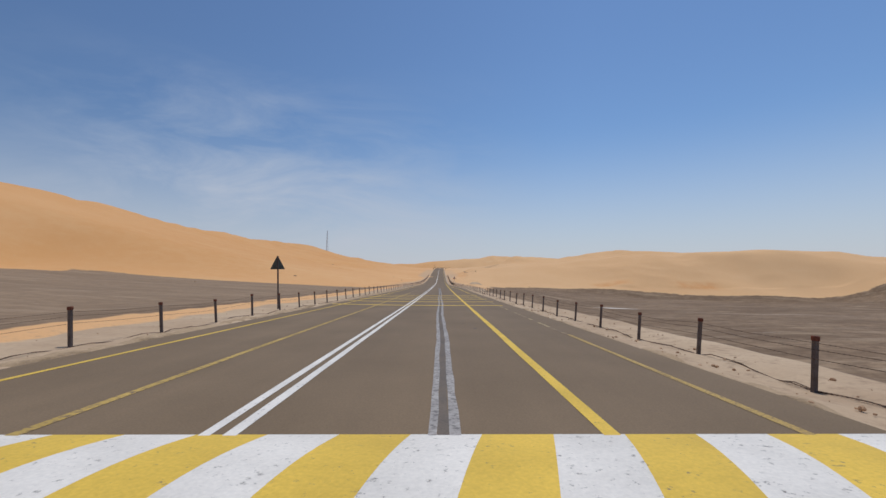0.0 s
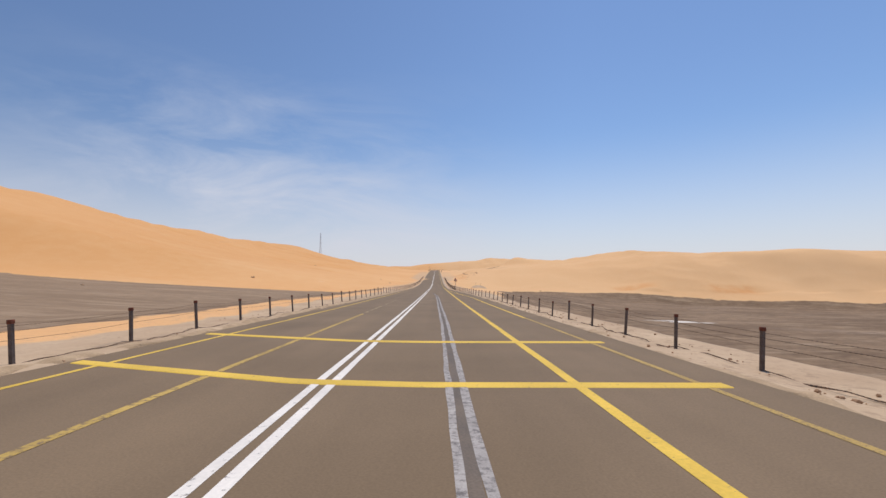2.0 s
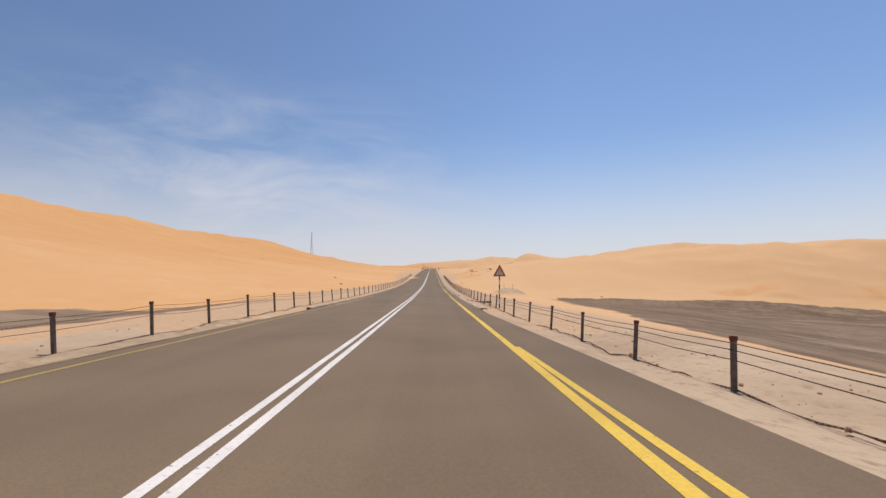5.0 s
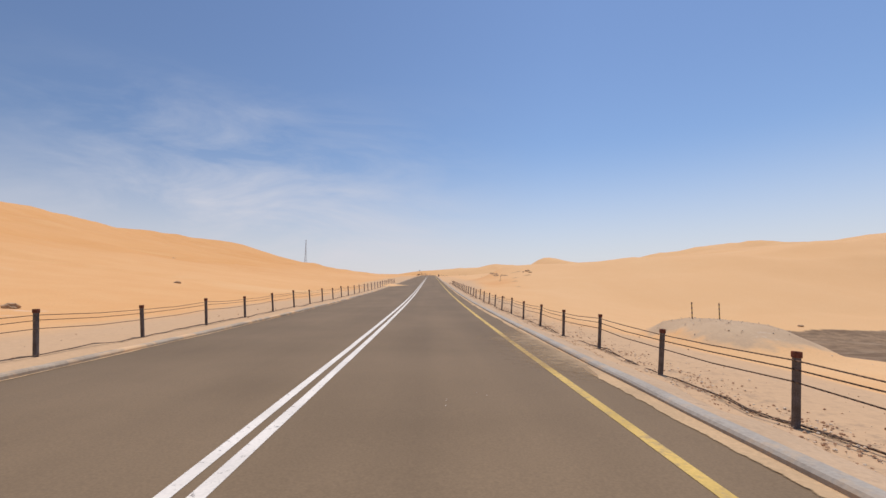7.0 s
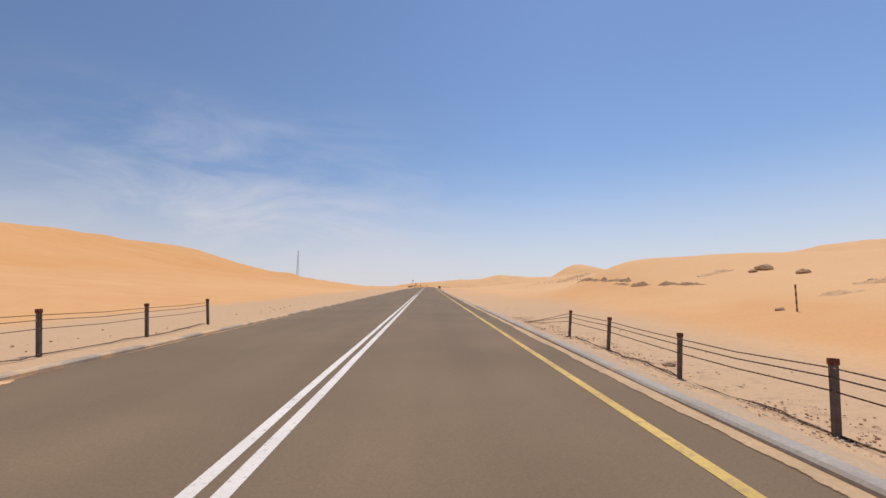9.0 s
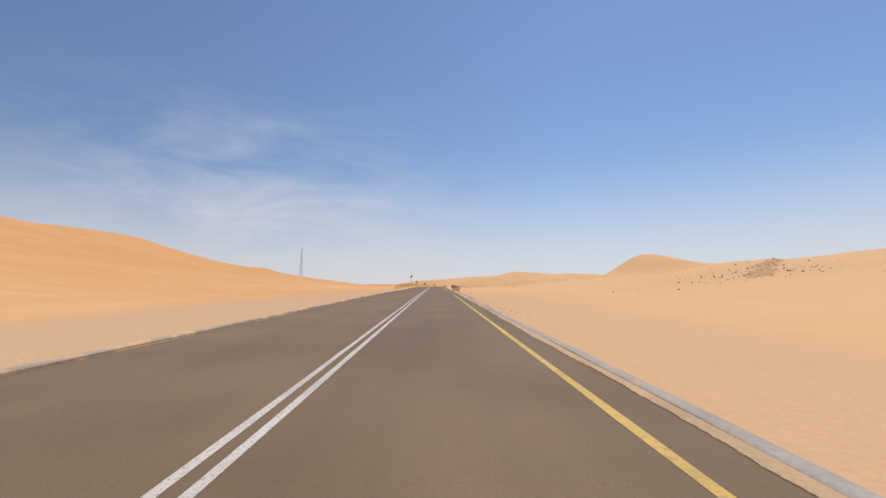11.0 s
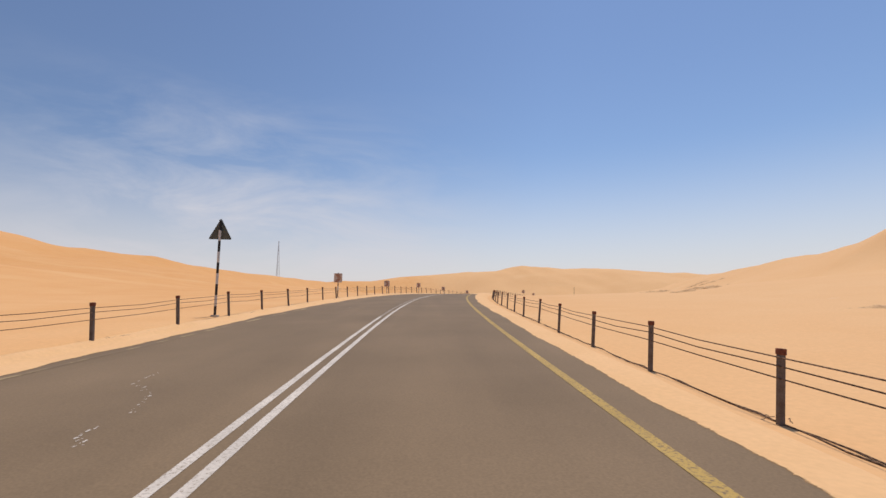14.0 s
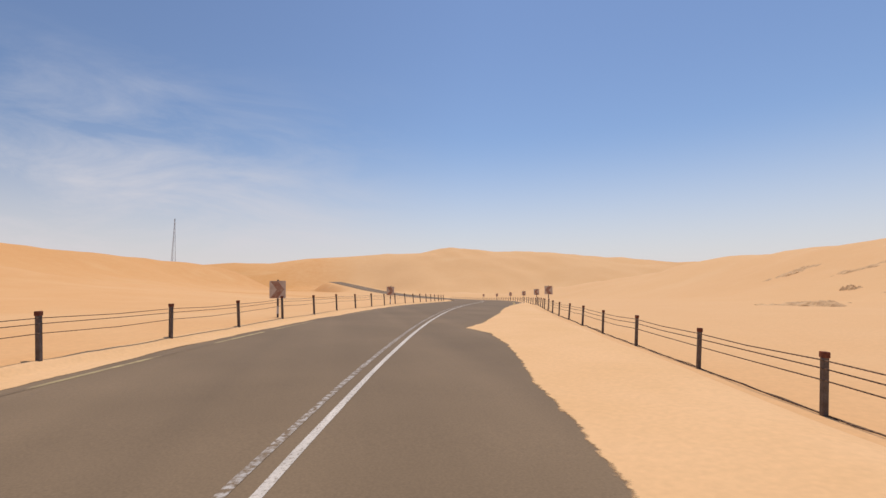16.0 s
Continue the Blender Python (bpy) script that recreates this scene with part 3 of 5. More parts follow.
marking("dusty yellow edge line of the lane", 186, 399, 3.65, 0.125, DUSTY_YELLOW_PAINT, seed=5)
marking("dust-covered yellow edge line of the lane", 399, 424, 3.65, 0.13, FAINT_YELLOW, seed=5)
marking("yellow edge line of the lane", 424, 461, 3.65, 0.13, YELLOW_PAINT, seed=5)
marking("sand-worn yellow edge line", 461, 880, 3.65, 0.13, WORN_YELLOW, seed=6)
marking("yellow edge line beside the far verge", -30, 112, -4.1, 0.11, YELLOW_PAINT, seed=7)
marking("faded yellow edge line under blown sand", 112, 150, -4.05, 0.11, WORN_YELLOW, seed=8)
marking("dusty yellow edge line ending under blown sand", 150, 169, -4.03, 0.10, DUSTY_YELLOW_PAINT, seed=14)
marking("last traces of an edge line under blown sand", 428, 880, -4.05, 0.10, FAINT_YELLOW, seed=8)
marking("old dull yellow line inside the lane", -30, 59, -1.78, 0.13, DULL_YELLOW, seed=9)
marking("old yellow line worn down to patches", 59, 78, -1.80, 0.12, FAINT_YELLOW, seed=9)
marking("worn yellow shoulder line", -30, 12.5, 5.45, 0.10, WORN_YELLOW, seed=10)
marking("shoulder line worn down to patches", 12.5, 38, 5.42, 0.10, FAINT_YELLOW, seed=12)
marking("worn yellow shoulder line", 38, 56, 5.39, 0.11, WORN_YELLOW, seed=13)
marking("yellow shoulder line tapering towards the lane", 56, 131, lambda s: float(np.interp(s, [24, 85, 120, 131], [5.41, 5.3, 4.0, 3.76])), 0.12, YELLOW_PAINT, seed=11)


def rumble_line(q):
    """A raised painted line across the road, bent back over the far lane."""
    pts = []
    for u in np.linspace(-4.75, 5.7, 30):
        at = q + float(np.interp(u, [-4.9, -0.3, 1.5, 5.75], [2.2, 0.35, 0.1, 0.0]))
        pts += [on_road(at + d, u, h) for d, h in ((-0.02, 0.0), (0, 0.011), (0.29, 0.011), (0.31, 0.0))]
    me = sheet_mesh("rumble_line", np.array(pts), 4, False)
    me.flip_normals()
    me.materials.append(YELLOW_PAINT)
    return tagged(new("rumble_line", me), "raised yellow rumble line across the whole road", "rumble line", group="rumble lines", kind="structure")


for q in (27.8, 32.9, 37.8, 42.8, 47.7):
    rumble_line(q)


JOINT_TAR = material("faded_joint_tar", (0.125, 0.10, 0.078), 0.85, spread=0.2, scale=1.2, fine_scale=40, bump=0.3, other=(0.165, 0.125, 0.09))


def joint(s):
    return float(np.interp(s, [-30, 12, 20, 30, 41, 53, 65, 79, 92, 108], [2.1, 2.13, 2.04, 2.07, 1.97, 2.0, 1.92, 1.85, 1.72, 1.05]))


def thin(s):
    return float(np.interp(s, [84, 104], [1, 0.15]))


tagged(ribbon("joint_seal", -30, 104, lambda s: joint(s) - 0.06 - 0.09 * thin(s), lambda s: joint(s) - 0.06, 0.004, GREY_PAINT, 0.8, 0, 0.012, 3), "worn pale band along a patched joint", "road marking", kind="structure")
tagged(ribbon("joint_seal", -30, 104, lambda s: joint(s) + 0.05, lambda s: joint(s) + 0.05 + 0.10 * thin(s), 0.004, GREY_PAINT, 0.8, 0, 0.012, 4), "worn pale band along a patched joint", "road marking", kind="structure")
tagged(ribbon("joint_seal", -30, 106, lambda s: joint(s) - 0.06, lambda s: joint(s) + 0.05, 0.003, JOINT_TAR, 0.8, 0, 0.01, 5), "dark tar seal along a patched joint", "road marking", kind="structure")



def kerb(s_from, s_to, inner, side, mat, label, tall=1.0):
    """A low battered concrete kerb; inner: its edge towards the lanes."""
    rng = random.Random(int(s_to))
    section = ((0, -0.10), (0.005, 0.045), (0.03, 0.072), (0.07, 0.08), (0.18, 0.075), (0.21, 0.055), (0.22, -0.16))
    pts = []
    for q in np.arange(s_from, s_to + 0.1, 1.5):
        off, lift = rng.uniform(-0.012, 0.012), rng.uniform(-0.008, 0.008) - (0.07 * max(0, 1 - (s_to - q) / 6) if s_to > 400 else 0)
        row = [on_road(q, side * (inner + a + off), (b * tall + lift if b > 0 else b)) for a, b in section]
        pts += row if side > 0 else row[::-1]
    me = sheet_mesh("kerb", np.array(pts), len(section), False)
    me.materials.append(mat)
    return tagged(new("kerb", me), label, "kerb", kind="structure")


for inner, side, end in ((4.41, 1, 421.5), (4.50, -1, 424.0)):
    if side > 0:
        kerb(146, 167.0, inner, side, SANDED_CONCRETE, "concrete kerb half buried in stony dust", 0.35)
    kerb(167.0 if side > 0 else 146, 297.5, inner, side, CONCRETE if side > 0 else SANDED_CONCRETE, "dusty grey concrete kerb along the asphalt")
    kerb(297.5, 388.0, inner, side, CONCRETE if side > 0 else SANDED_CONCRETE, "dusty concrete kerb along the asphalt", 0.5 if side > 0 else 1.0)
    kerb(388.0, end, inner + (0.30 if side > 0 else 0), side, SANDED_CONCRETE, "concrete kerb half buried in blown sand", 0.10 if side > 0 else 1.0)


# ---------------------------------------------------------------- helpers for things
def part(name, bm, mat, parent=None, label="", smooth_it=False):
    me = bpy.data.meshes.new(name)
    if smooth_it:
        for f in bm.faces:
            f.smooth = True
    bm.to_mesh(me)
    bm.free()
    me.materials.append(mat)
    ob = new(name, me)
    if parent:
        ob.parent = parent
    if label:
        ob["label"] = label
    return ob


def box(bm, size, at=(0, 0, 0), bevel=0.0, turn=None):
    made = bmesh.ops.create_cube(bm, size=1.0, matrix=Matrix.Translation(at) @ (turn or Matrix()) @ Matrix.Diagonal((*size, 1)))
    if bevel:
        edges = {e for v in made["verts"] for e in v.link_edges}
        bmesh.ops.bevel(bm, geom=list(edges), offset=bevel, segments=2, affect="EDGES", profile=0.6)


def rod(bm, a, b, radius, sides=8, radius_end=None):
    a, b = Vector(a), Vector(b)
    m = Matrix.Translation((a + b) / 2) @ (b - a).to_track_quat("Z", "Y").to_matrix().to_4x4()
    bmesh.ops.create_cone(bm, cap_ends=True, segments=sides, radius1=radius, radius2=radius if radius_end is None else radius_end, depth=(b - a).length, matrix=m)


# ---------------------------------------------------------------- cable fences
POST_STEP = 3.17


def post_mesh():
    bm = bmesh.new()
    box(bm, (0.070, 0.070, 1.36), (0, 0, 0.12), 0.012)
    me = bpy.data.meshes.new("post")
    bm.to_mesh(me)
    bm.free()
    me.materials.append(TIMBER)
    bm = bmesh.new()
    box(bm, (0.086, 0.086, 0.075), (0, 0, 0.775), 0.012)
    cap = bpy.data.meshes.new("cap")
    bm.to_mesh(cap)
    bm.free()
    cap.materials.append(RUST)
    return me, cap


POST, CAP = post_mesh()


def fence(label, places, offset, heights, seed, out=1, tilts={}, anchors=(), rise=lambda s: 0.0, gather=0.0):
    """Timber posts at places along the road, with steel cables through them. offset: metres across from the centre line, a function of s.
    out: the side to which the row leans; tilts: lean along the road of single posts; anchors: where the cables run into the ground;
    gather: the height at which they are drawn together on the first post."""
    rng = random.Random(seed)
    root = tagged(new("cable_fence"), label, "fence")
    base = on_road(places[0], offset(places[0]))
    root.location = origin = Vector((base.x, base.y, ground_at(base.x, base.y)))
    tops = []
    for k, s in enumerate(places):
        p = on_road(s, offset(s) + rng.uniform(-0.03, 0.03))
        z = ground_at(p.x, p.y) + rise(s) + rng.uniform(-0.03, 0.03)
        m = Matrix.Translation(Vector((p.x, p.y, z)) - origin) @ pose(0, 0, 0, 0, 0, -math.degrees(heading(s))) @ pose(0, 0, 0, rng.uniform(-1.5, 1.5), out * 4.2 + tilts.get(k, 0) + rng.uniform(-1.2, 1.2), rng.uniform(-7, 7))
        ob = new("post", POST)
        ob.parent, ob.matrix_basis = root, m
        cap = new("cap", CAP)
        cap.parent = ob
        tops.append(m)
    ends = []
    for s, u in anchors:
        p = on_road(s, u)
        ends.append(Vector((p.x, p.y, ground_at(p.x, p.y) + 0.02)) - origin)
    for n, h in enumerate(heights):
        bm = bmesh.new()
        line = [m @ Vector((0.043 * -out, 0, h)) for m in tops]
        if ends and gather:
            line[0] = tops[0] @ Vector((0.043 * -out, 0, gather + 0.012 * (1 - n)))
        if ends:
            lead = ends[0] if anchors[0][0] < places[0] else ends[-1]
            line = [lead + Vector((0.08 * n, 0, 0))] + line if anchors[0][0] < places[0] else line + [lead + Vector((0.1 * n, 0, 0))]
        for a, b in zip(line, line[1:]):
            mid = (a + b) / 2 - Vector((0, 0, rng.uniform(0.0, 0.035)))
            r = float(np.interp(a.y + origin.y, [75, 150], [0.0045, 0.0088])) * (1 if out > 0 else 0.8)
            rod(bm, a, mid, r, 5)
            rod(bm, mid, b, r, 5)
        part("cable", bm, CABLE, root, "slack rusty steel cable")
    # fallen cable, two strands thick so it also stands for the cables' shadow
    bm = bmesh.new()
    for strand in range(2):
        run = []
        for a, b in zip(tops, tops[1:]):
            p0, p1 = a @ Vector((0.03, 0, 0)), b @ Vector((0.03, 0, 0))
            run += [p0.lerp(p1, j / 7) + Vector((rng.uniform(-0.045, 0.045) + 0.02 * strand, 0, 0)) * (1 if j else 0.3) for j in range(7)]
        soil = terrain(np.array([q.x + origin.x for q in run]), np.array([q.y + origin.y for q in run]))[0]
        for q, z in zip(run, soil):
            q.z = z - origin.z + rng.uniform(0.004, 0.02)
        for p, q in zip(run, run[1:]):
            rod(bm, p, q, 0.0095 if out > 0 else 0.006, 5)
    part("cable_and_shadow", bm, CABLE, root, "fallen cable along the posts' feet, drawn with the cables' shadow line")
    if out > 0:
        for m in tops[::4]:
            for strand in range(3):
                bm = bmesh.new()
                q, way = m @ Vector((rng.uniform(-0.1, 0.1), rng.uniform(-0.1, 0.1), 0.02)), rng.uniform(-0.7, 0.7) + (math.pi if rng.random() < 0.6 else 0)
                for j in range(5):
                    way += rng.uniform(-0.5, 0.5)
                    r = q + Vector((math.sin(way), math.cos(way), 0)) * rng.uniform(0.03, 0.065)
                    r.z = m.translation.z + 0.008 + 0.03 * rng.random() * (1 - j / 5)
                    rod(bm, q, r, 0.0045, 4)
                    q = r
                part("frayed_strand", bm, CABLE, root, "frayed wire end tangled at a post's foot")
    return root


def fence_right(s):
    return float(np.interp(s, [85, 142], [7.68, 5.83]))


def fence_left(s):
    return float(np.interp(s, [85, 142], [-5.56, -5.29]))


ROW_A = [(k + float(np.interp(k, [80, 89], [0.235, 0.33]))) * POST_STEP for k in range(-7, 90)]
ROW_B = [(k + float(np.interp(k, [23, 40, 53, 56, 65, 72, 80, 89], [0.09, 0.03, 0.0, 0.255, 0.29, 0.34, 0.38, 0.47]))) * POST_STEP for k in range(-7, 90)]
ROW_C = [(k + float(np.interp(k, [135, 147, 153, 157, 160, 164, 169, 172, 218], [0.21, 0.09, 0.065, 0.20, 0.36, 0.56, 0.67, 0.82, 1.9]))) * POST_STEP for k in range(135, 219)]
ROW_D = [(k + float(np.interp(k, [135, 144, 149, 155, 160, 164, 167, 170, 190], [0.35, 0.43, 0.52, 0.39, 0.34, 0.17, 0.02, 0.04, -0.42]))) * POST_STEP for k in range(135, 188)]
fence("weathered timber posts with slack steel cables beside the shoulder", ROW_A, fence_right, (0.71, 0.61, 0.47), 1, anchors=((287.5, 5.3),))
fence("weathered timber posts with thin cables beside the far lane", ROW_B, fence_left, (0.70, 0.61, 0.46), 2, -1)
fence("sand-blown timber posts with sagging steel cables", ROW_C, lambda s: float(np.interp(s, [480, 520], [5.79, 5.9])), (0.71, 0.61, 0.47), 3, 1,
      {22: 2, 23: 5, 24: 9, 25: 5, 26: 8, 27: 11, 28: 8}, ((424.5, 5.2),), lambda s: float(np.interp(s, [424, 445, 480, 515], [0.17, 0.10, 0.07, -0.05])), 0.5)
fence("sand-blown timber posts with thin cables on the outside of the bend", ROW_D, lambda s: -5.1, (0.70, 0.61, 0.46), 4, -1, {}, ((425.5, -5.6),))


# ---------------------------------------------------------------- far mast
def lattice_mast(x, y, foot, top):
    root = tagged(new("lattice_mast"), "slender grey lattice radio mast far behind the dunes", "radio mast")
    root.location = (x, y, foot)
    h = top - foot
    bm = bmesh.new()
    for a in range(3):
        t = a * 2 * math.pi / 3
        rod(bm, (11 * math.cos(t), 11 * math.sin(t), 0), (1.0 * math.cos(t), 1.0 * math.sin(t), h), 0.75, 6, 0.4)
    part("leg_frame", bm, MAST_STEEL, root)
    bm = bmesh.new()
    k = 16
    for i in range(k):
        for a in range(3):
            t0, t1 = a * 2 * math.pi / 3, (a + 1) * 2 * math.pi / 3
            r0, r1 = 11 - 10 * i / k, 11 - 10 * (i + 1) / k
            rod(bm, (r0 * math.cos(t0), r0 * math.sin(t0), h * i / k), (r1 * math.cos(t1), r1 * math.sin(t1), h * (i + 1) / k), 0.22, 4)
    part("bracing", bm, MAST_STEEL, root)
    return root


lattice_mast(-553, 2300, 20, 253)


# ---------------------------------------------------------------- signs
def set_up(root, s, across, turn=0.0, lean=0.0):
    """Stands a thing on the ground beside the road, facing back along it."""
    p = on_road(s, across)
    root.matrix_basis = Matrix.Translation((p.x, p.y, ground_at(p.x, p.y) - 0.03)) @ pose(0, 0, 0, 0, lean, -math.degrees(heading(s)) + turn)


def plate(bm, outline, y0, y1):
    """A flat plate with an outline in x and z, between two depths."""
    a = [bm.verts.new((x, y0, z)) for x, z in outline]
    c = [bm.verts.new((x, y1, z)) for x, z in outline]
    n = len(outline)
    bm.faces.new(a)
    bm.faces.new(c[::-1])
    for k in range(n):
        bm.faces.new((a[k], c[k], c[(k + 1) % n], a[(k + 1) % n]))
    bmesh.ops.recalc_face_normals(bm, faces=bm.faces)


def rounded(points, cut=0.06):
    out = []
    for k, p in enumerate(points):
        p, a, b = Vector(p), Vector(points[k - 1]), Vector(points[(k + 1) % len(points)])
        out += [tuple(p + (a - p).normalized() * cut), tuple(p + ((a - p).normalized() + (b - p).normalized()) * cut * 0.28), tuple(p + (b - p).normalized() * cut)]
    return out


RED = material("faded_red_film", (0.42, 0.075, 0.04), 0.6, spread=0.15, scale=6, fine_scale=40, bump=0.1, other=(0.36, 0.10, 0.06))
SIGN_WHITE = material("dusty_white_sign_film", (0.64, 0.52, 0.42), 0.6, spread=0.12, scale=5, fine_scale=30, bump=0.1, other=(0.52, 0.41, 0.32))
DUSTY_RED = material("sand_worn_red_film", (0.34, 0.145, 0.09), 0.7, spread=0.2, scale=6, fine_scale=40, bump=0.1, other=(0.40, 0.23, 0.16),
                     stain=((0.48, 0.35, 0.25), 9, 0.48, 0.66))
BLACK = material("black_pole_paint", (0.03, 0.026, 0.024), 0.6, spread=0.2, scale=8, fine_scale=60, bump=0.2)
POLE_WHITE = material("white_pole_paint", (0.62, 0.58, 0.52), 0.6, spread=0.1, scale=8, fine_scale=60, bump=0.2)
DUSTY_YELLOW = material("dusty_yellow_paint", (0.50, 0.36, 0.12), 0.7, spread=0.15, scale=8, fine_scale=50, bump=0.2)


def banded_pole(root, height, radius, bands, first, second):
    """A pole whose painted bands are sleeves of their own, one on the other."""
    pole = None
    step = height / bands
    for k in range(bands):
        bm = bmesh.new()
        rod(bm, (0, 0, k * step), (0, 0, (k + 1) * step), radius, 12)
        mat = second if k % 2 else first
        if pole is None:
            pole = part("pole", bm, mat, root, smooth_it=False)
        else:
            part("band", bm, mat, pole)
    return pole


def warning_sign(label, s, across, height, side, turn, lean, banded):
    """A triangular warning sign on a pole, seen from behind."""
    root = tagged(new("warning_sign"), label, "road sign")
    if banded:
        banded_pole(root, height - 0.06, 0.042, 9, BLACK, POLE_WHITE)
    else:
        bm = bmesh.new()
        rod(bm, (0, 0, 0), (0, 0, height - 0.06), 0.042, 12)
        part("pole", bm, TIMBER, root)
    h = side * 0.95
    tri = rounded([(-side / 2, height - h), (side / 2, height - h), (0, height)], 0.05)
    bm = bmesh.new()
    plate(bm, tri, 0.046, 0.052)
    panel = part("panel", bm, SIGN_BACK, root, "plain dull grey back of the panel")
    bm = bmesh.new()
    plate(bm, [(x * 0.97, height - h * 0.62 + (z - height + h * 0.62) * 0.97) for x, z in tri], 0.0535, 0.056)
    part("face", bm, SIGN_WHITE, panel)
    bm = bmesh.new()
    for z in (height - h * 0.8, height - h * 0.4):
        box(bm, (0.13, 0.02, 0.04), (0, 0.036, z), 0.004)
    part("bracket", bm, STEEL, root)
    bm = bmesh.new()
    box(bm, (0.22, 0.22, 0.1), (0, 0, 0.02), 0.02)
    part("foot", bm, CONCRETE, root)
    set_up(root, s, across, turn, lean)
    return root


warning_sign("dull triangular warning sign on a brown pole, seen from behind", 24.6, -6.35, 2.86, 0.78, 38, -1.5, False)
warning_sign("triangular warning sign from behind on a black and white banded pole", 476.6, -5.34, 3.30, 0.76, 6, 0.5, True)


def chevron_sign(label, s, across, side, turn, lean, sunk=0.0):
    """A square board on a pole; sunk: how deep blown sand has buried the foot."""
    root = tagged(new("chevron_sign"), label, "road sign", group="chevron signs of the bends")
    bm = bmesh.new()
    rod(bm, (0, 0.03, 0), (0, 0.03, 1.76), 0.036, 12)
    pole = part("pole", bm, TIMBER, root, "dark pole with a pale band")
    bm = bmesh.new()
    rod(bm, (0, 0.03, 0.52), (0, 0.03, 0.80), 0.040, 12)
    part("band", bm, POLE_WHITE, pole)
    bm = bmesh.new()
    plate(bm, rounded([(-0.3, 1.08), (0.3, 1.08), (0.3, 1.72), (-0.3, 1.72)], 0.03), -0.012, -0.005)
    panel = part("panel", bm, SIGN_WHITE, root, "dusty off-white panel")
    bm = bmesh.new()
    pts = [(-0.26, 1.70), (0.02, 1.70), (0.24, 1.40), (0.02, 1.10), (-0.26, 1.10), (-0.02, 1.40)]
    plate(bm, [(x * side, z) for x, z in pts], -0.017, -0.0125)
    part("chevron", bm, DUSTY_RED, panel, "faded red arrow head")
    bm = bmesh.new()
    box(bm, (0.5, 0.018, 0.035), (0, 0.006, 1.25), 0.003)
    box(bm, (0.5, 0.018, 0.035), (0, 0.006, 1.55), 0.003)
    part("rail", bm, STEEL, panel)
    bm = bmesh.new()
    box(bm, (0.2, 0.2, 0.1), (0, 0.03, 0.02), 0.02)
    part("foot", bm, CONCRETE, root)
    set_up(root, s, across, turn, lean)
    root.location.z -= sunk
    return root


for q, turn, lean, sunk in ((494.1, -4, 1.0, 0.0), (511.8, 6, -0.5, 0.32), (528.9, -10, 0.5, 0.28), (545.6, 4, -1.0, 0.36), (563.5, -6, 0.8, 0.4)):
    chevron_sign("dusty square board with red chevron beside the first bend", q, -5.45, 1, turn, lean, sunk)
for q, turn, lean in ((566.0, 5, 0.5), (583.0, 10, -1.0), (601.0, 14, 0.5), (619.0, 18, 1.0), (637.0, 22, 0.0), (655.0, 26, 0.5)):
    chevron_sign("dusty square board with red chevron beside the second bend", q, 6.3, -1, turn, lean)


def route_sign(s, across):
    """The board beside the shoulder, seen face on."""
    root = tagged(new("warning_sign"), "small dark warning board on a tall pole beside the shoulder", "road sign")
    banded_pole(root, 2.75, 0.04, 9, BLACK, POLE_WHITE)
    bm = bmesh.new()
    plate(bm, rounded([(-0.42, 2.05), (0.42, 2.05), (0, 2.82)], 0.05), -0.052, -0.046)
    panel = part("panel", bm, RED, root, "red-rimmed triangle")
    bm = bmesh.new()
    plate(bm, [(-0.27, 2.13), (0.27, 2.13), (0, 2.62)], -0.057, -0.053)
    part("face", bm, SIGN_WHITE, panel)
    set_up(root, s, across, 0, 0.5)
    return root


route_sign(151.0, 6.2)


def marker_pole(s, across, height):
    root = tagged(new("marker_pole"), "thin marker pole with dark and yellow bands in the sand", "marker pole", group="marker poles")
    banded_pole(root, height, 0.032, 7, TIMBER, DUSTY_YELLOW)
    set_up(root, s, across, 0, 1.0)
    return root


marker_pole(219.0, 16.7, 0.95)
marker_pole(219.5, 18.6, 0.98)
marker_pole(286.3, 15.57, 1.05)
marker_pole(457.8, 17.9, 0.95)
marker_pole(540.0, 17.0, 1.15)


# ---------------------------------------------------------------- blown sand on the road
def sand_material():
    m = material("blown_sand", (0.73, 0.45, 0.225), 0.95, spread=0.06, scale=0.6, fine_scale=14, bump=0.2, bump_size=0.02, other=(0.695, 0.42, 0.20))
    m.node_tree.nodes["Principled BSDF"].inputs["Specular IOR Level"].default_value = 0.15
    return m


SAND = sand_material()
GUTTER_SAND = material("trodden_gutter_sand", (0.56, 0.375, 0.205), 0.95, spread=0.12, scale=1.2, fine_scale=22, bump=0.3, bump_size=0.01, other=(0.45, 0.305, 0.17))
VERGE_DUST = material("tan_verge_dust", (0.525, 0.36, 0.22), 0.95, spread=0.10, scale=0.8, fine_scale=18, bump=0.4, bump_size=0.015, other=(0.46, 0.315, 0.19), stain=((0.35, 0.24, 0.15), 5, 0.60, 0.72))
DUSTY_SAND = material("stony_dust", (0.45, 0.315, 0.185), 0.95, spread=0.18, scale=2.5, fine_scale=30, bump=0.5, bump_size=0.012, other=(0.35, 0.24, 0.135))


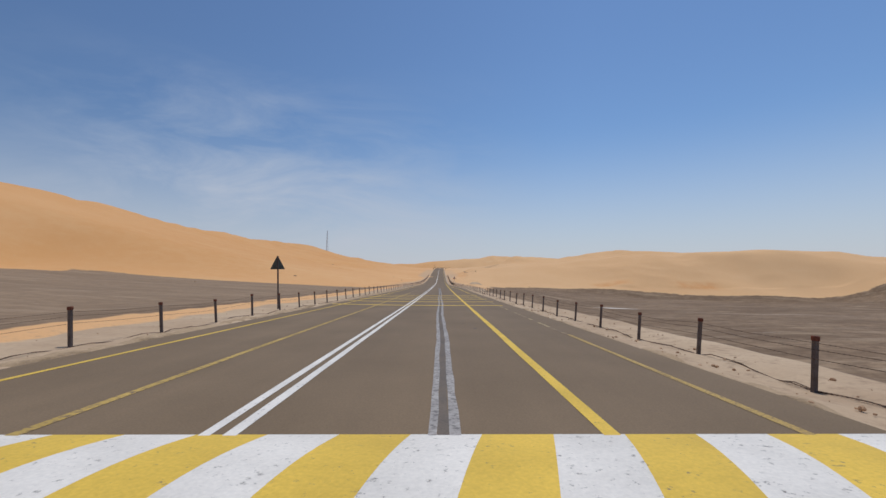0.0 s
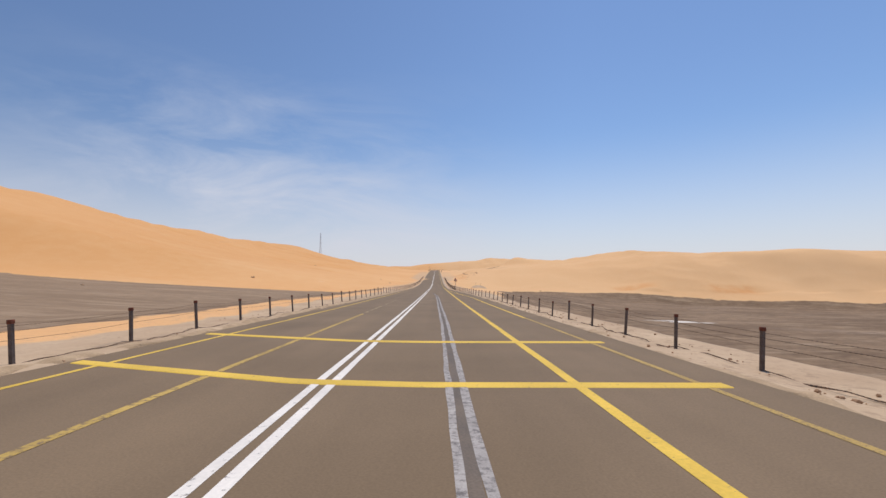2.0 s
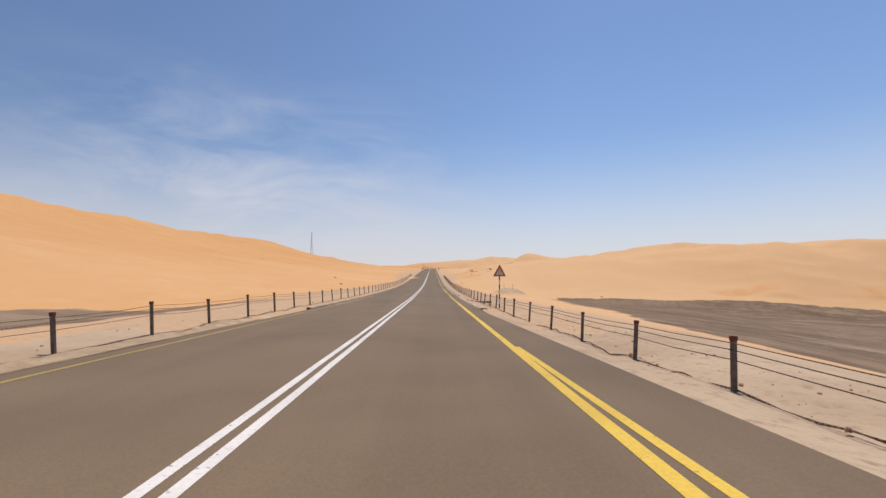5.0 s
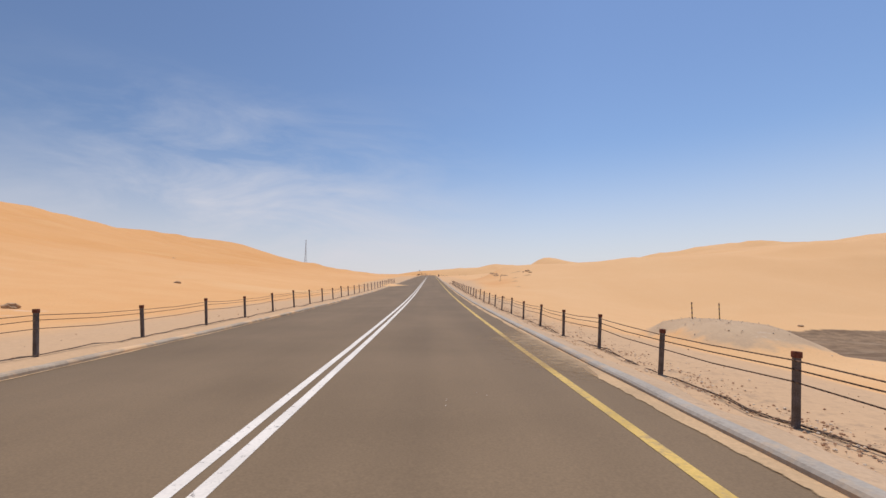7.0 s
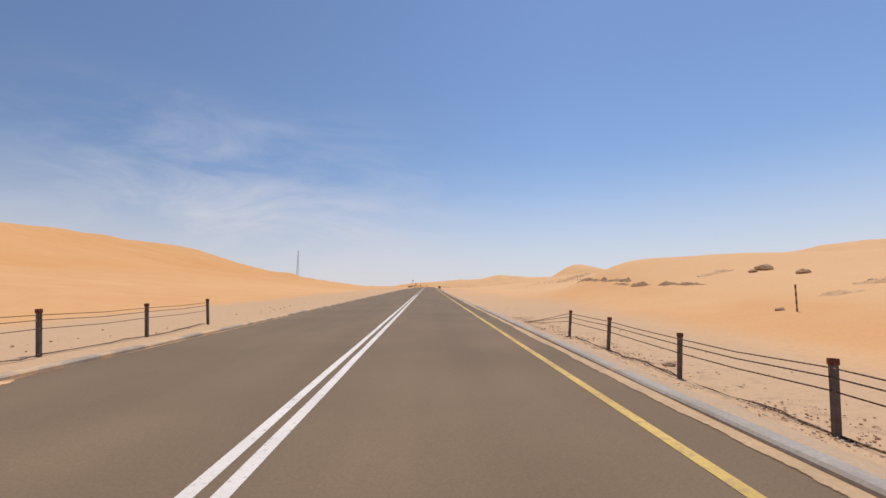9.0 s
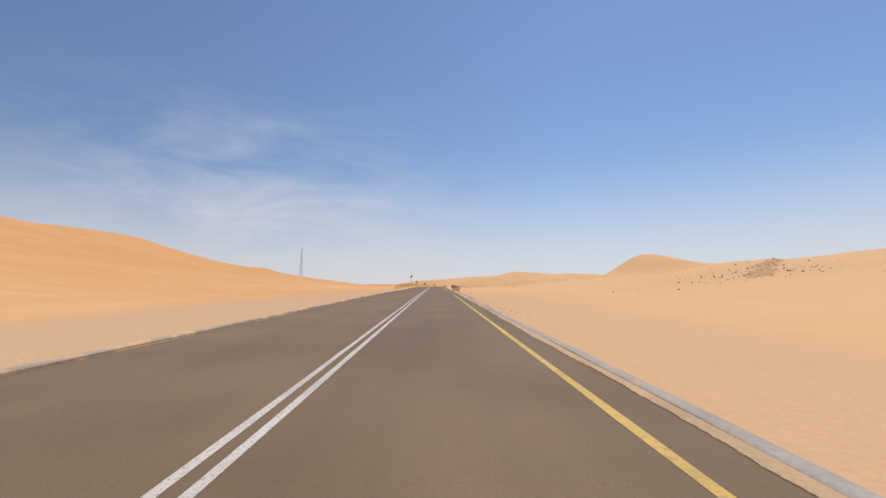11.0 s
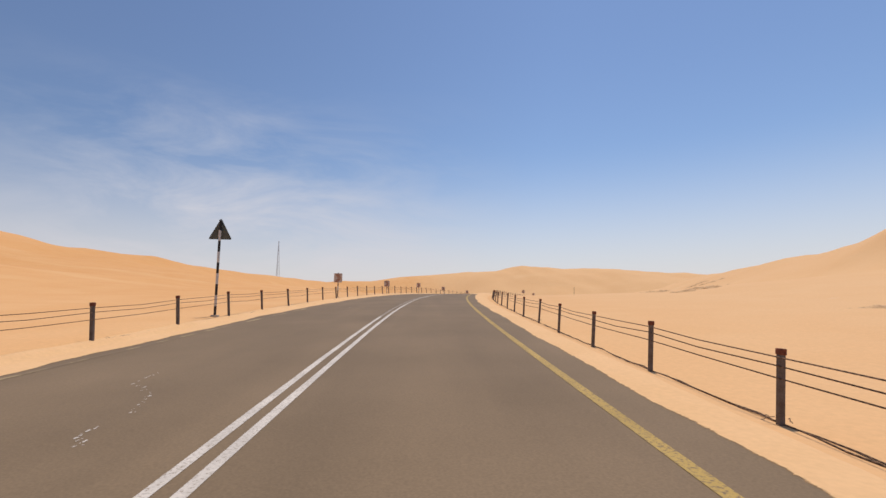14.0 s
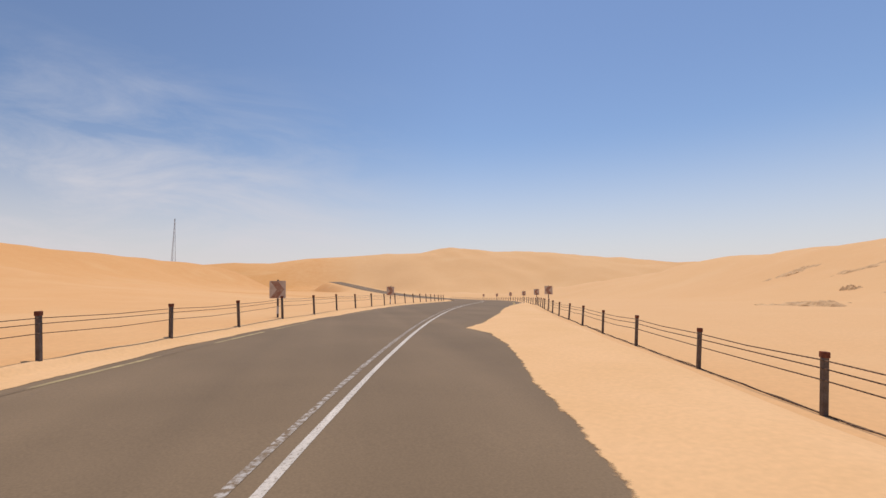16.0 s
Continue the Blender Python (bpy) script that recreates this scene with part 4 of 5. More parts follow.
def thins_out(m, size, low=0.80, high=1.0):
    """Lets a film of sand break up into specks where its cover thins out."""
    tree = m.node_tree
    coord = tree.nodes.new("ShaderNodeTexCoord")
    n = tree.nodes.new("ShaderNodeTexNoise")
    n.inputs["Scale"].default_value, n.inputs["Detail"].default_value, n.inputs["Roughness"].default_value = size, 8, 0.7
    at = tree.nodes.new("ShaderNodeAttribute")
    at.attribute_name = "cover"
    total = tree.nodes.new("ShaderNodeMath")
    total.operation = "ADD"
    span = tree.nodes.new("ShaderNodeMapRange")
    span.inputs["From Min"].default_value, span.inputs["From Max"].default_value = low, high
    link(tree, coord.outputs["Object"], n.inputs["Vector"])
    link(tree, n.outputs["Fac"], total.inputs[0])
    link(tree, at.outputs["Fac"], total.inputs[1])
    link(tree, total.outputs["Value"], span.inputs["Value"])
    link(tree, span.outputs["Result"], tree.nodes["Principled BSDF"].inputs["Alpha"])


thins_out(SAND, 6.0)
thins_out(GUTTER_SAND, 5.0)
thins_out(VERGE_DUST, 5.0)
thins_out(DUSTY_SAND, 5.0, 0.60, 1.25)


def drift(label, s_from, s_to, edge, outer, height, seed, mat=None, rag=1.0, soft=0.06):
    """A tongue of sand from beyond the road's edge: edge gives how far it reaches, as a function of s; it thins out to nothing there."""
    rng = np.random.RandomState(seed)
    across = 14
    ss = np.arange(s_from, s_to + 0.01, 0.25)
    ph = rng.uniform(0, 6, 9)
    wob = sum(rough * np.sin(ss * f + p) for rough, f, p in zip((0.10 * rag, 0.07 * rag, 0.05 * rag), (0.31, 0.83, 1.37), ph[4:]))
    e = np.array([edge(s) for s in ss]) + wob + rag * (0.05 * np.sin(ss * 2.1 + ph[0]) + 0.03 * np.sin(ss * 5.3 + ph[1]) + rng.uniform(-0.02, 0.02, len(ss)))
    fade = np.clip(np.minimum((ss - s_from) / 2.5, (s_to - ss) / 2.5), 0, 1)[:, None]
    v = np.linspace(0, 1, across)[None, :]
    u = e[:, None] + (outer - e[:, None]) * v
    turn = np.interp(ss, line_s, line_turn)[:, None]
    x = np.interp(ss, line_s, line_x)[:, None] + u * np.cos(turn)
    y = np.interp(ss, line_s, line_y)[:, None] - u * np.sin(turn)
    tall = np.array([height(s) for s in ss])[:, None] if callable(height) else height
    over = tall * fade * smooth(np.minimum(1, v * 1.6)) * (1 + 0.25 * np.sin(ss[:, None] * 0.9 + 3 * v + ph[2]))
    soil = terrain(x.ravel(), y.ravel())[0].reshape(x.shape)
    floor = np.interp(ss, line_s, line_z)[:, None] + 0.006 - 0.004 * (v == 0)
    k = smooth((np.abs(u) - 4.4) / max(0.3, abs(outer) - 4.4))
    z = np.maximum(floor * (1 - k) + soil * k, np.where(np.abs(u) > 4.5, soil + 0.01, -1e3)) + over * (1 - 0.7 * k)
    low = np.where(v > 0.55, soil, floor) - 0.04
    z = low + (z - low) * np.clip(fade * 1.6, 0, 1)
    z[:, -1] = soil[:, -1] - 0.05
    cover = np.clip(np.abs(u - e[:, None]) / soft, 0, 1) * np.clip(fade * 1.5, 0, 1)
    pts = np.stack([x, y, z], -1).reshape(-1, 3)
    me = sheet_mesh("sand_drift", pts, across, True)
    me.attributes.new("cover", "FLOAT", "POINT").data.foreach_set("value", cover.astype(np.float32).ravel())
    me.materials.append(mat or SAND)
    return tagged(new("sand_drift", me), label, "sand drift")


def reach(s_at, u_at):
    return lambda s: float(np.interp(s, s_at, u_at))


drift("smooth sand drift covering the edge of the far lane", 262.5, 277.0, reach([262.5, 265, 268, 270, 271.2, 272.5, 274.5, 277], [-4.6, -4.2, -3.3, -2.2, -1.8, -2.6, -4.0, -4.6]), -6.0, 0.12, 1)
drift("stony sand film spilling over the yellow edge line", 168.0, 180.5, reach([168, 171, 174, 178, 180.5], [4.2, 2.9, 2.7, 2.85, 4.2]), 4.6, 0.012, 2, DUSTY_SAND, 1.0, 2.6)
drift("stony sand film spilling over the yellow edge line", 197.5, 209.0, reach([197.5, 200, 204, 209], [4.25, 3.1, 3.0, 4.25]), 4.6, 0.012, 3, DUSTY_SAND, 1.0, 2.2)
drift("deep sand drift spreading over the lane inside the bend", 421.5, 580.0,
      reach([421.5, 424, 440, 470, 490, 505, 510, 516, 517.5, 520, 523, 527, 532, 535, 539, 541.5, 543, 545, 550, 560, 570, 580], [4.55, 4.3, 4.3, 4.25, 4.2, 4.25, 4.25, 4.1, 3.4, 2.65, 2.2, 2.25, 2.5, 2.4, 2.3, 2.1, 1.35, 1.9, 2.6, 3.1, 3.9, 4.6]),
      5.5, reach([421.5, 505, 520], [0.025, 0.03, 0.09]), 4, None, 0.3, 0.14)
drift("low sand drift along the far asphalt edge", 424.5, 600.0, reach([424.5, 427, 450, 480, 520, 560, 600], [-4.5, -4.3, -4.35, -4.3, -4.35, -4.3, -4.4]), -5.2, 0.05, 6, None, 0.6)
drift("thin dusty film along the broken asphalt edge", -3.0, 96.0, reach([-3, 40, 96], [6.12, 6.05, 6.1]), 6.6, 0.012, 9, DUSTY_SAND, 0.5, 0.4)
drift("thin dusty film along the broken asphalt edge", -3.0, 140.0, reach([-3, 60, 140], [-4.78, -4.75, -4.42]), -5.3, 0.012, 10, DUSTY_SAND, 0.45, 0.4)
for s_from, s_to in ((146.5, 156.8), (159.2, 297.0)):
    drift("tan stony dust banked against the back of the kerb", s_from, s_to, reach([146, 164, 169, 200, 297], [4.40, 4.42, 4.57, 4.60, 4.58]), 5.35, 0.085, 12, VERGE_DUST, 0.45, 0.05)
drift("narrow line of sand in the gutter beside the asphalt", 146.0, 391.0, reach([146, 190, 391], [4.30, 4.20, 4.20]), 4.43, 0.012, 7, GUTTER_SAND, 0.22, 0.1)
drift("band of blown sand over the buried kerb", 386.0, 421.0, reach([386, 421], [4.30, 4.28]), 4.76, 0.035, 11, None, 0.3)
drift("narrow line of sand in the gutter beside the far lane", 150.0, 424.0, reach([150, 424], [-4.40, -4.40]), -4.515, 0.012, 8, GUTTER_SAND, 0.25)


# ---------------------------------------------------------------- paint and marks of the road's start
def speed_hump():
    """A low painted hump across the whole road."""
    root = tagged(new("speed_hump"), "low speed hump painted in yellow and white blocks", "speed hump")
    root.location = on_road(0, 0)
    lo, hi, n = -4.85, 6.2, 17
    for k in range(n):
        a, b = lo + (hi - lo) * k / n, lo + (hi - lo) * (k + 1) / n
        bm = bmesh.new()
        rows = []
        for j in range(9):
            v = j / 8
            y = 2.55 + 1.75 * v
            z = 0.003 + 0.055 * math.sin(math.pi * v)
            skew = 0.35 * (v - 0.5)
            rows.append([bm.verts.new((min(max(u + skew, lo), hi), y, z)) for u in (a, b)])
        for p, q in zip(rows, rows[1:]):
            bm.faces.new((p[0], p[1], q[1], q[0]))
        part("block", bm, YELLOW_PAINT if k % 2 else WHITE_PAINT, root, "painted block")
    return root


speed_hump()


def smear(label, points, width, mat, up=0.0035):
    """A flat mark on the asphalt through points (s, across)."""
    n = 16
    ss = np.linspace(0, len(points) - 1, n)
    pts = []
    for v in ss:
        s = float(np.interp(v, range(len(points)), [p[0] for p in points]))
        u = float(np.interp(v, range(len(points)), [p[1] for p in points]))
        pts += [on_road(s, u - width / 2, up), on_road(s, u + width / 2, up)]
    me = sheet_mesh("road_mark", np.array(pts), 2, False)
    me.materials.append(mat)
    return tagged(new("road_mark", me), label, "road mark", kind="structure")


TYRE = material("rubber_smear", (0.118, 0.09, 0.068), 0.8, spread=0.15, scale=2, fine_scale=40, bump=0.2, stain=((0.187, 0.125, 0.068), 5, 0.42, 0.62))
smear("dark rubber skid mark", [(75.8, -2.2), (78.2, -1.1), (82.4, -0.35), (86, 0.0)], 0.12, TYRE)
smear("dark rubber skid mark", [(77.5, 0.35), (79.1, 0.8), (82.6, 1.46), (86, 1.8)], 0.17, TYRE)
smear("faded white arrow shaft", [(77.9, 4.55), (78.3, 4.9)], 0.045, FAINT_WHITE, 0.0045)
smear("faded white arrow head", [(78.3, 4.95), (77.95, 5.2)], 0.045, FAINT_WHITE, 0.0045)
smear("faded white arrow head", [(78.45, 4.6), (77.9, 4.55)], 0.04, FAINT_WHITE, 0.005)
for n, (s0, u0) in enumerate(((30.5, 1.3), (31.5, 0.7), (33, 0.5), (30.8, 2.9), (14.2, 1.1), (15.0, 3.0), (49.5, 0.9))):
    rng = random.Random(n)
    pts = [(s0, u0)]
    for k in range(5):
        pts.append((pts[-1][0] + rng.uniform(0.1, 0.4), pts[-1][1] + rng.uniform(-0.22, 0.22)))
    smear("fine dark crack in the asphalt", pts, 0.004, ASPHALT_AND_SHADE, 0.0032)


def flecks(label, s0, u0, count, spread_s, spread_u, size, mat, seed):
    """A loose trail of small flat chips and scuffs on the asphalt."""
    rng = random.Random(seed)
    verts, faces = [], []
    for _ in range(count):
        s, u = s0 + rng.gauss(0, spread_s), u0 + rng.gauss(0, spread_u)
        d, first, a0 = size * (0.4 + rng.random() ** 2), len(verts), rng.uniform(0, 6.28)
        for k in range(6):
            a, q = a0 + k * 1.047, d * rng.uniform(0.4, 1.0)
            verts.append(on_road(s + q * 1.8 * math.cos(a), u + q * 0.7 * math.sin(a), 0.0045))
        faces.append(list(range(first, first + 6)))
    me = bpy.data.meshes.new("road_scuff")
    me.from_pydata([tuple(v) for v in verts], [], faces)
    me.materials.append(mat)
    return tagged(new("road_scuff", me), label, "road mark", kind="stuff")


for n, (q, u, count, ds, du) in enumerate(((448.2, 3.25, 9, 0.5, 0.07), (447.0, 3.0, 8, 0.4, 0.2), (447.9, 0.75, 7, 0.25, 0.08), (448.2, 1.3, 6, 0.2, 0.06), (447.2, 1.15, 6, 0.2, 0.05),
                                           (197.7, 1.9, 3, 0.2, 0.02), (198.0, 2.35, 2, 0.2, 0.03), (413.5, 2.0, 3, 0.2, 0.1), (483.3, -2.1, 14, 0.2, 0.5), (12.0, 0.9, 3, 0.4, 0.1))):
    flecks("tiny pale chips and scuffs on the asphalt", q, u, count, ds, du, 0.016, WORN_WHITE, n)
for line in (((467.9, -2.2), (467.2, -2.1), (466.7, -1.6), (466.3, -1.45), (465.7, -1.25)), ((465.4, -1.35), (465.1, -1.3), (464.8, -1.05))):
    for n, (p, q) in enumerate(zip(line, line[1:])):
        for k in range(4):
            flecks("chain of pale scuffs winding over the asphalt", p[0] + (q[0] - p[0]) * k / 4, p[1] + (q[1] - p[1]) * k / 4, 2, 0.03, 0.02, 0.02, WORN_WHITE, 60 + 5 * n + k)
flecks("small crusts of pale sand on the asphalt", 536.2, -3.9, 12, 0.5, 0.25, 0.10, DUSTY_SAND, 21)
flecks("dark oily spots on the patched lane", 14.5, 2.9, 10, 1.5, 0.35, 0.09, TYRE, 22)
flecks("dark oily spots on the patched lane", 22.0, 1.2, 8, 2.0, 0.3, 0.10, TYRE, 23)


# ---------------------------------------------------------------- stones and rubble
PALE_STONE = material("pale_gravel", (0.66, 0.53, 0.39), 0.9, spread=0.12, scale=6, fine_scale=40, bump=0.4, other=(0.54, 0.42, 0.30))
RED_STONE = material("reddish_gravel", (0.33, 0.165, 0.085), 0.9, spread=0.3, scale=9, fine_scale=60, bump=0.4, other=(0.55, 0.35, 0.21))
STONE = material("sandy_stone", (0.46, 0.28, 0.155), 0.9, spread=0.3, scale=9, fine_scale=60, bump=0.4, other=(0.30, 0.175, 0.095))


def scatter(name, label, count, place, size, mat, seed, flat=0.6):
    """Many small angular stones, joined. place(rng) gives (s, across); size(rng) the diameter."""
    rng = random.Random(seed)
    verts, faces, spots = [], [], []
    for _ in range(count):
        s, u = place(rng)
        p = on_road(s, u)
        spots.append((p.x, p.y, size(rng)))
    xs, ys = np.array([p[0] for p in spots]), np.array([p[1] for p in spots])
    zs = terrain(xs, ys)[0]
    for (x, y, d), z in zip(spots, zs):
        n, first, a0 = 6, len(verts), rng.uniform(0, 6.28)
        tall = d * rng.uniform(0.35, flat)
        for ring, (r, h) in enumerate(((0.42, -0.15), (0.5, 0.35), (0.3, 0.9))):
            for k in range(n):
                a = a0 + 6.283 * (k + 0.5 * ring) / n
                q = d * r * rng.uniform(0.75, 1.2)
                verts.append((x + q * math.cos(a), y + q * math.sin(a), z + tall * (h + rng.uniform(-0.1, 0.1))))
        verts.append((x, y, z + tall * rng.uniform(0.9, 1.05)))
        for ring in (0, 1):
            for k in range(n):
                i, j = first + ring * n + k, first + ring * n + (k + 1) % n
                faces += [(i, j, i + n), (j, j + n, i + n)]
        faces += [(first + 2 * n + k, first + 2 * n + (k + 1) % n, first + 3 * n) for k in range(n)]
    me = bpy.data.meshes.new(name)
    me.from_pydata(verts, [], faces)
    me.materials.append(mat)
    return tagged(new(name, me), label, "stones", kind="stuff")


small = lambda r: 0.02 + 0.07 * r.random() ** 2.5
scatter("stones", "small angular stones strewn along the fence on the verge", 2600, lambda r: (r.uniform(142, 300), 5.0 + 3.4 * r.random() ** 1.7), lambda r: 0.010 + 0.045 * r.random() ** 3.5, STONE, 1)
scatter("stones", "clods and small stones on the rough pale verge", 1300, lambda r: (r.uniform(-2, 142), fence_right(100) - 0.1 + r.uniform(-1.0, 1.6) if r.random() < 2 else 0), small, STONE, 2)
scatter("stones", "few small stones on the verge beside the far lane", 700, lambda r: (r.uniform(-2, 300), -5.0 - 2.2 * r.random()), lambda r: 0.02 + 0.05 * r.random() ** 2, STONE, 3)
scatter("stones", "brown crumbs of debris beside the sanded gutter", 260, lambda r: (r.uniform(365, 430), 4.85 + 0.9 * r.random() ** 1.4), lambda r: 0.018 + 0.05 * r.random() ** 2, RED_STONE, 4)
scatter("rubble", "slope of broken stones on a sand mound", 220, lambda r: (404 + r.gauss(0, 4), 42 + r.gauss(0, 6)), lambda r: 0.05 + 0.28 * r.random() ** 2.8, ROCK, 6, 0.7)
scatter("rubble", "pale gravel heaped on a low mound", 420, lambda r: (219 + r.gauss(0, 3.2), 17.5 + r.gauss(0, 2.6)), lambda r: 0.02 + 0.08 * r.random() ** 2, PALE_STONE, 9, 0.5)
scatter("stones", "reddish gravel banked along the feet of the fence", 15000, lambda r: (r.uniform(184, 292), 5.86 + r.gauss(0, 0.40)), lambda r: 0.010 + 0.034 * r.random() ** 2.2, RED_STONE, 10, 0.5)
scatter("stones", "pale flat pebbles mixed with the reddish gravel", 5000, lambda r: (r.uniform(184, 292), 5.84 + r.gauss(0, 0.42)), lambda r: 0.010 + 0.040 * r.random() ** 2.4, PALE_STONE, 14, 0.45)

LEDGE = material("pale_ledge_rock", (0.66, 0.42, 0.215), 0.9, spread=0.16, scale=2, fine_scale=20, bump=0.25, bump_size=0.03, other=(0.50, 0.31, 0.16), stain=((0.34, 0.21, 0.12), 3.0, 0.60, 0.72))


scatter("stones", "pale and brown stones strewn round the drain and fence", 1200, lambda r: (r.uniform(150, 186), 5.95 + r.gauss(0, 0.5)), lambda r: 0.014 + 0.08 * r.random() ** 3.2, RED_STONE, 12, 0.6)
scatter("stones", "pale stones strewn round the drain and fence", 600, lambda r: (r.uniform(150, 192), 5.95 + r.gauss(0, 0.5)), lambda r: 0.014 + 0.09 * r.random() ** 3.2, PALE_STONE, 13, 0.6)


def rusty_can(s, across):
    """An open tin lying on its side."""
    root = tagged(new("tin_can"), "crushed rusty tin can lying in the gravel", "tin can")
    bm = bmesh.new()
    rings = []
    for x, r in ((-0.055, 0.048), (-0.05, 0.051), (0.05, 0.047), (0.055, 0.05), (0.05, 0.043), (-0.045, 0.043)):
        rings.append([bm.verts.new((x, r * math.cos(k * 0.393), 0.75 * r * math.sin(k * 0.393) + 0.03)) for k in range(16)])
    for a, b in zip(rings, rings[1:]):
        for k in range(16):
            bm.faces.new((a[k], a[(k + 1) % 16], b[(k + 1) % 16], b[k]))
    bm.faces.new(rings[0])
    bm.faces.new(rings[-1])
    bmesh.ops.recalc_face_normals(bm, faces=bm.faces)
    part("can_wall", bm, RUST, root)
    p = on_road(s, across)
    root.matrix_basis = Matrix.Translation((p.x, p.y, ground_at(p.x, p.y))) @ pose(0, 0, 0, 0, 0, 60)
    return root


rusty_can(159.6, 5.16)


def boulder(s, across, size, seed, label, mat=ROCK, long=1.3):
    bm = bmesh.new()
    bmesh.ops.create_icosphere(bm, subdivisions=3, radius=size / 2)
    off = Vector((seed * 7.3, seed * 3.1, seed))
    for v in bm.verts:
        n = noise.fractal(v.co * (2.6 / size) + off, 0.9, 2.1, 4)
        cell = noise.noise(v.co * (4.5 / size) + off)
        v.co *= 1 + 0.34 * n + 0.12 * cell
        v.co.z *= 0.62
        v.co.x *= long
    ob = part("boulder", bm, mat)
    tagged(ob, label, "rock", group="boulders in the sand")
    p = on_road(s, across)
    ob.location = (p.x, p.y, ground_at(p.x, p.y) + size * 0.12)
    return ob


for n, (s, u, size) in enumerate(((298.9, 23.6, 0.8), (298.5, 22.5, 0.4), (295.6, 23.5, 0.6), (289.0, 21.3, 0.35), (287.1, 15.5, 0.3), (333, -74, 1.0), (300, -66, 0.7), (243, 9.5, 0.3))):
    boulder(s, u, size, n + 1, "weathered brown boulder half sunk in the sand")
for n, (s, u, size) in enumerate(((40, -112, 0.8), (46, -116, 0.6), (28, -104, 0.7), (120, -60, 0.5), (176, -52, 0.8), (236.4, -21.7, 0.45), (212, -15.6, 0.5), (251.7, 48.7, 0.5), (206.9, 12.5, 0.22), (165.5, 9.6, 0.22), (277.8, 6.2, 0.2), (273.5, 4.95, 0.12), (519.1, -4.85, 0.13), (527.4, -5.1, 0.15), (520.6, -6.0, 0.12))):
    boulder(s, u, size, n + 31, "small dark rock lying on the sand")


def outcrop(x, y, long, wide, tall, turn, seed):
    """A low crust of layered rock that breaks through the sand, ragged at its rim."""
    nx, ny = 30, 16
    a, b = np.meshgrid(np.linspace(-1, 1, nx), np.linspace(-1, 1, ny))
    c, d = math.cos(radians(turn)), math.sin(radians(turn))
    px = x + (a * c * long - b * d * wide) / 2
    py = y + (a * d * long + b * c * wide) / 2
    rough = np.array([noise.fractal(Vector((p / 0.9, q / 0.9, seed * 3.7)), 0.8, 2.2, 5) for p, q in zip(px.ravel(), py.ravel())]).reshape(px.shape)
    cells = np.array([noise.noise(Vector((p / 0.45, q / 0.45, seed * 1.3 + 9))) for p, q in zip(px.ravel(), py.ravel())]).reshape(px.shape)
    up = np.clip(1 - a * a - b * b, -0.4, 1) * 0.9 + 0.75 * rough - 0.28
    step = 0.22
    layered = np.floor(np.clip(up, 0, 2) / step) * step
    up = np.where(up > 0, 0.65 * layered + 0.35 * up + 0.16 * cells, up * 0.5)
    rim = np.maximum(np.abs(a), np.abs(b)) > 0.98
    z = terrain(px.ravel(), py.ravel())[0].reshape(px.shape) + np.where(rim, -0.25, np.clip(up * tall, -0.3 * tall - 0.06, None))
    at = np.array([x, y, float(terrain(np.array([x]), np.array([y]))[0][0])])
    me = sheet_mesh("rock_outcrop", np.stack([px, py, z], -1).reshape(-1, 3) - at, nx, False)
    me.materials.append(LEDGE)
    ob = tagged(new("rock_outcrop", me), "low crust of weathered brown rock breaking through sand", "rock", group="rock outcrops in the sand")
    ob.location = at
    return ob


for n, (x, y, long, wide, tall, turn) in enumerate((
        (62.5, 569.5, 2.2, 1.4, 0.62, -30), (61.0, 564.0, 4.0, 1.2, 0.24, -35), (61.0, 554.0, 5.0, 1.5, 0.26, -40), (73.0, 576.0, 9.0, 2.2, 0.34, -35), (77.0, 589.0, 9.0, 3.0, 0.40, -30),
        (39.5, 555.0, 7.0, 2.4, 0.38, -20), (45.0, 558.5, 4.5, 1.6, 0.28, -25), (36.0, 530.0, 5.5, 2.0, 0.34, -30), (38.0, 521.0, 5.0, 2.0, 0.36, -35), (32.5, 513.0, 4.5, 1.8, 0.34, -40), (29.5, 510.5, 3.0, 1.4, 0.24, -40),
        (21.3, 300.5, 2.6, 1.2, 0.18, 0), (19.0, 288.0, 2.0, 1.0, 0.16, -20), (21.4, 288.9, 1.8, 1.0, 0.2, -20), (17.3, 281.5, 1.8, 0.9, 0.14, -20), (16.6, 272.5, 1.6, 0.9, 0.14, -15),
        (42.0, 404.0, 8.0, 3.0, 0.55, 35), (46.0, 409.0, 8.0, 3.0, 0.55, 40), (39.0, 400.0, 5.5, 2.2, 0.4, 30), (50.0, 413.0, 7.0, 2.6, 0.5, 45),
        (21.5, 467.5, 2.0, 1.0, 0.16, -30), (22.3, 473.0, 1.8, 0.9, 0.16, -30), (21.6, 481.0, 2.2, 1.0, 0.18, -30))):
    outcrop(x, y, long, wide, tall, turn, n + 1)


EDGE_ROCK = material("brown_ledge_rock", (0.40, 0.255, 0.14), 0.9, spread=0.2, scale=2, fine_scale=20, bump=0.3, bump_size=0.03, other=(0.27, 0.17, 0.095))


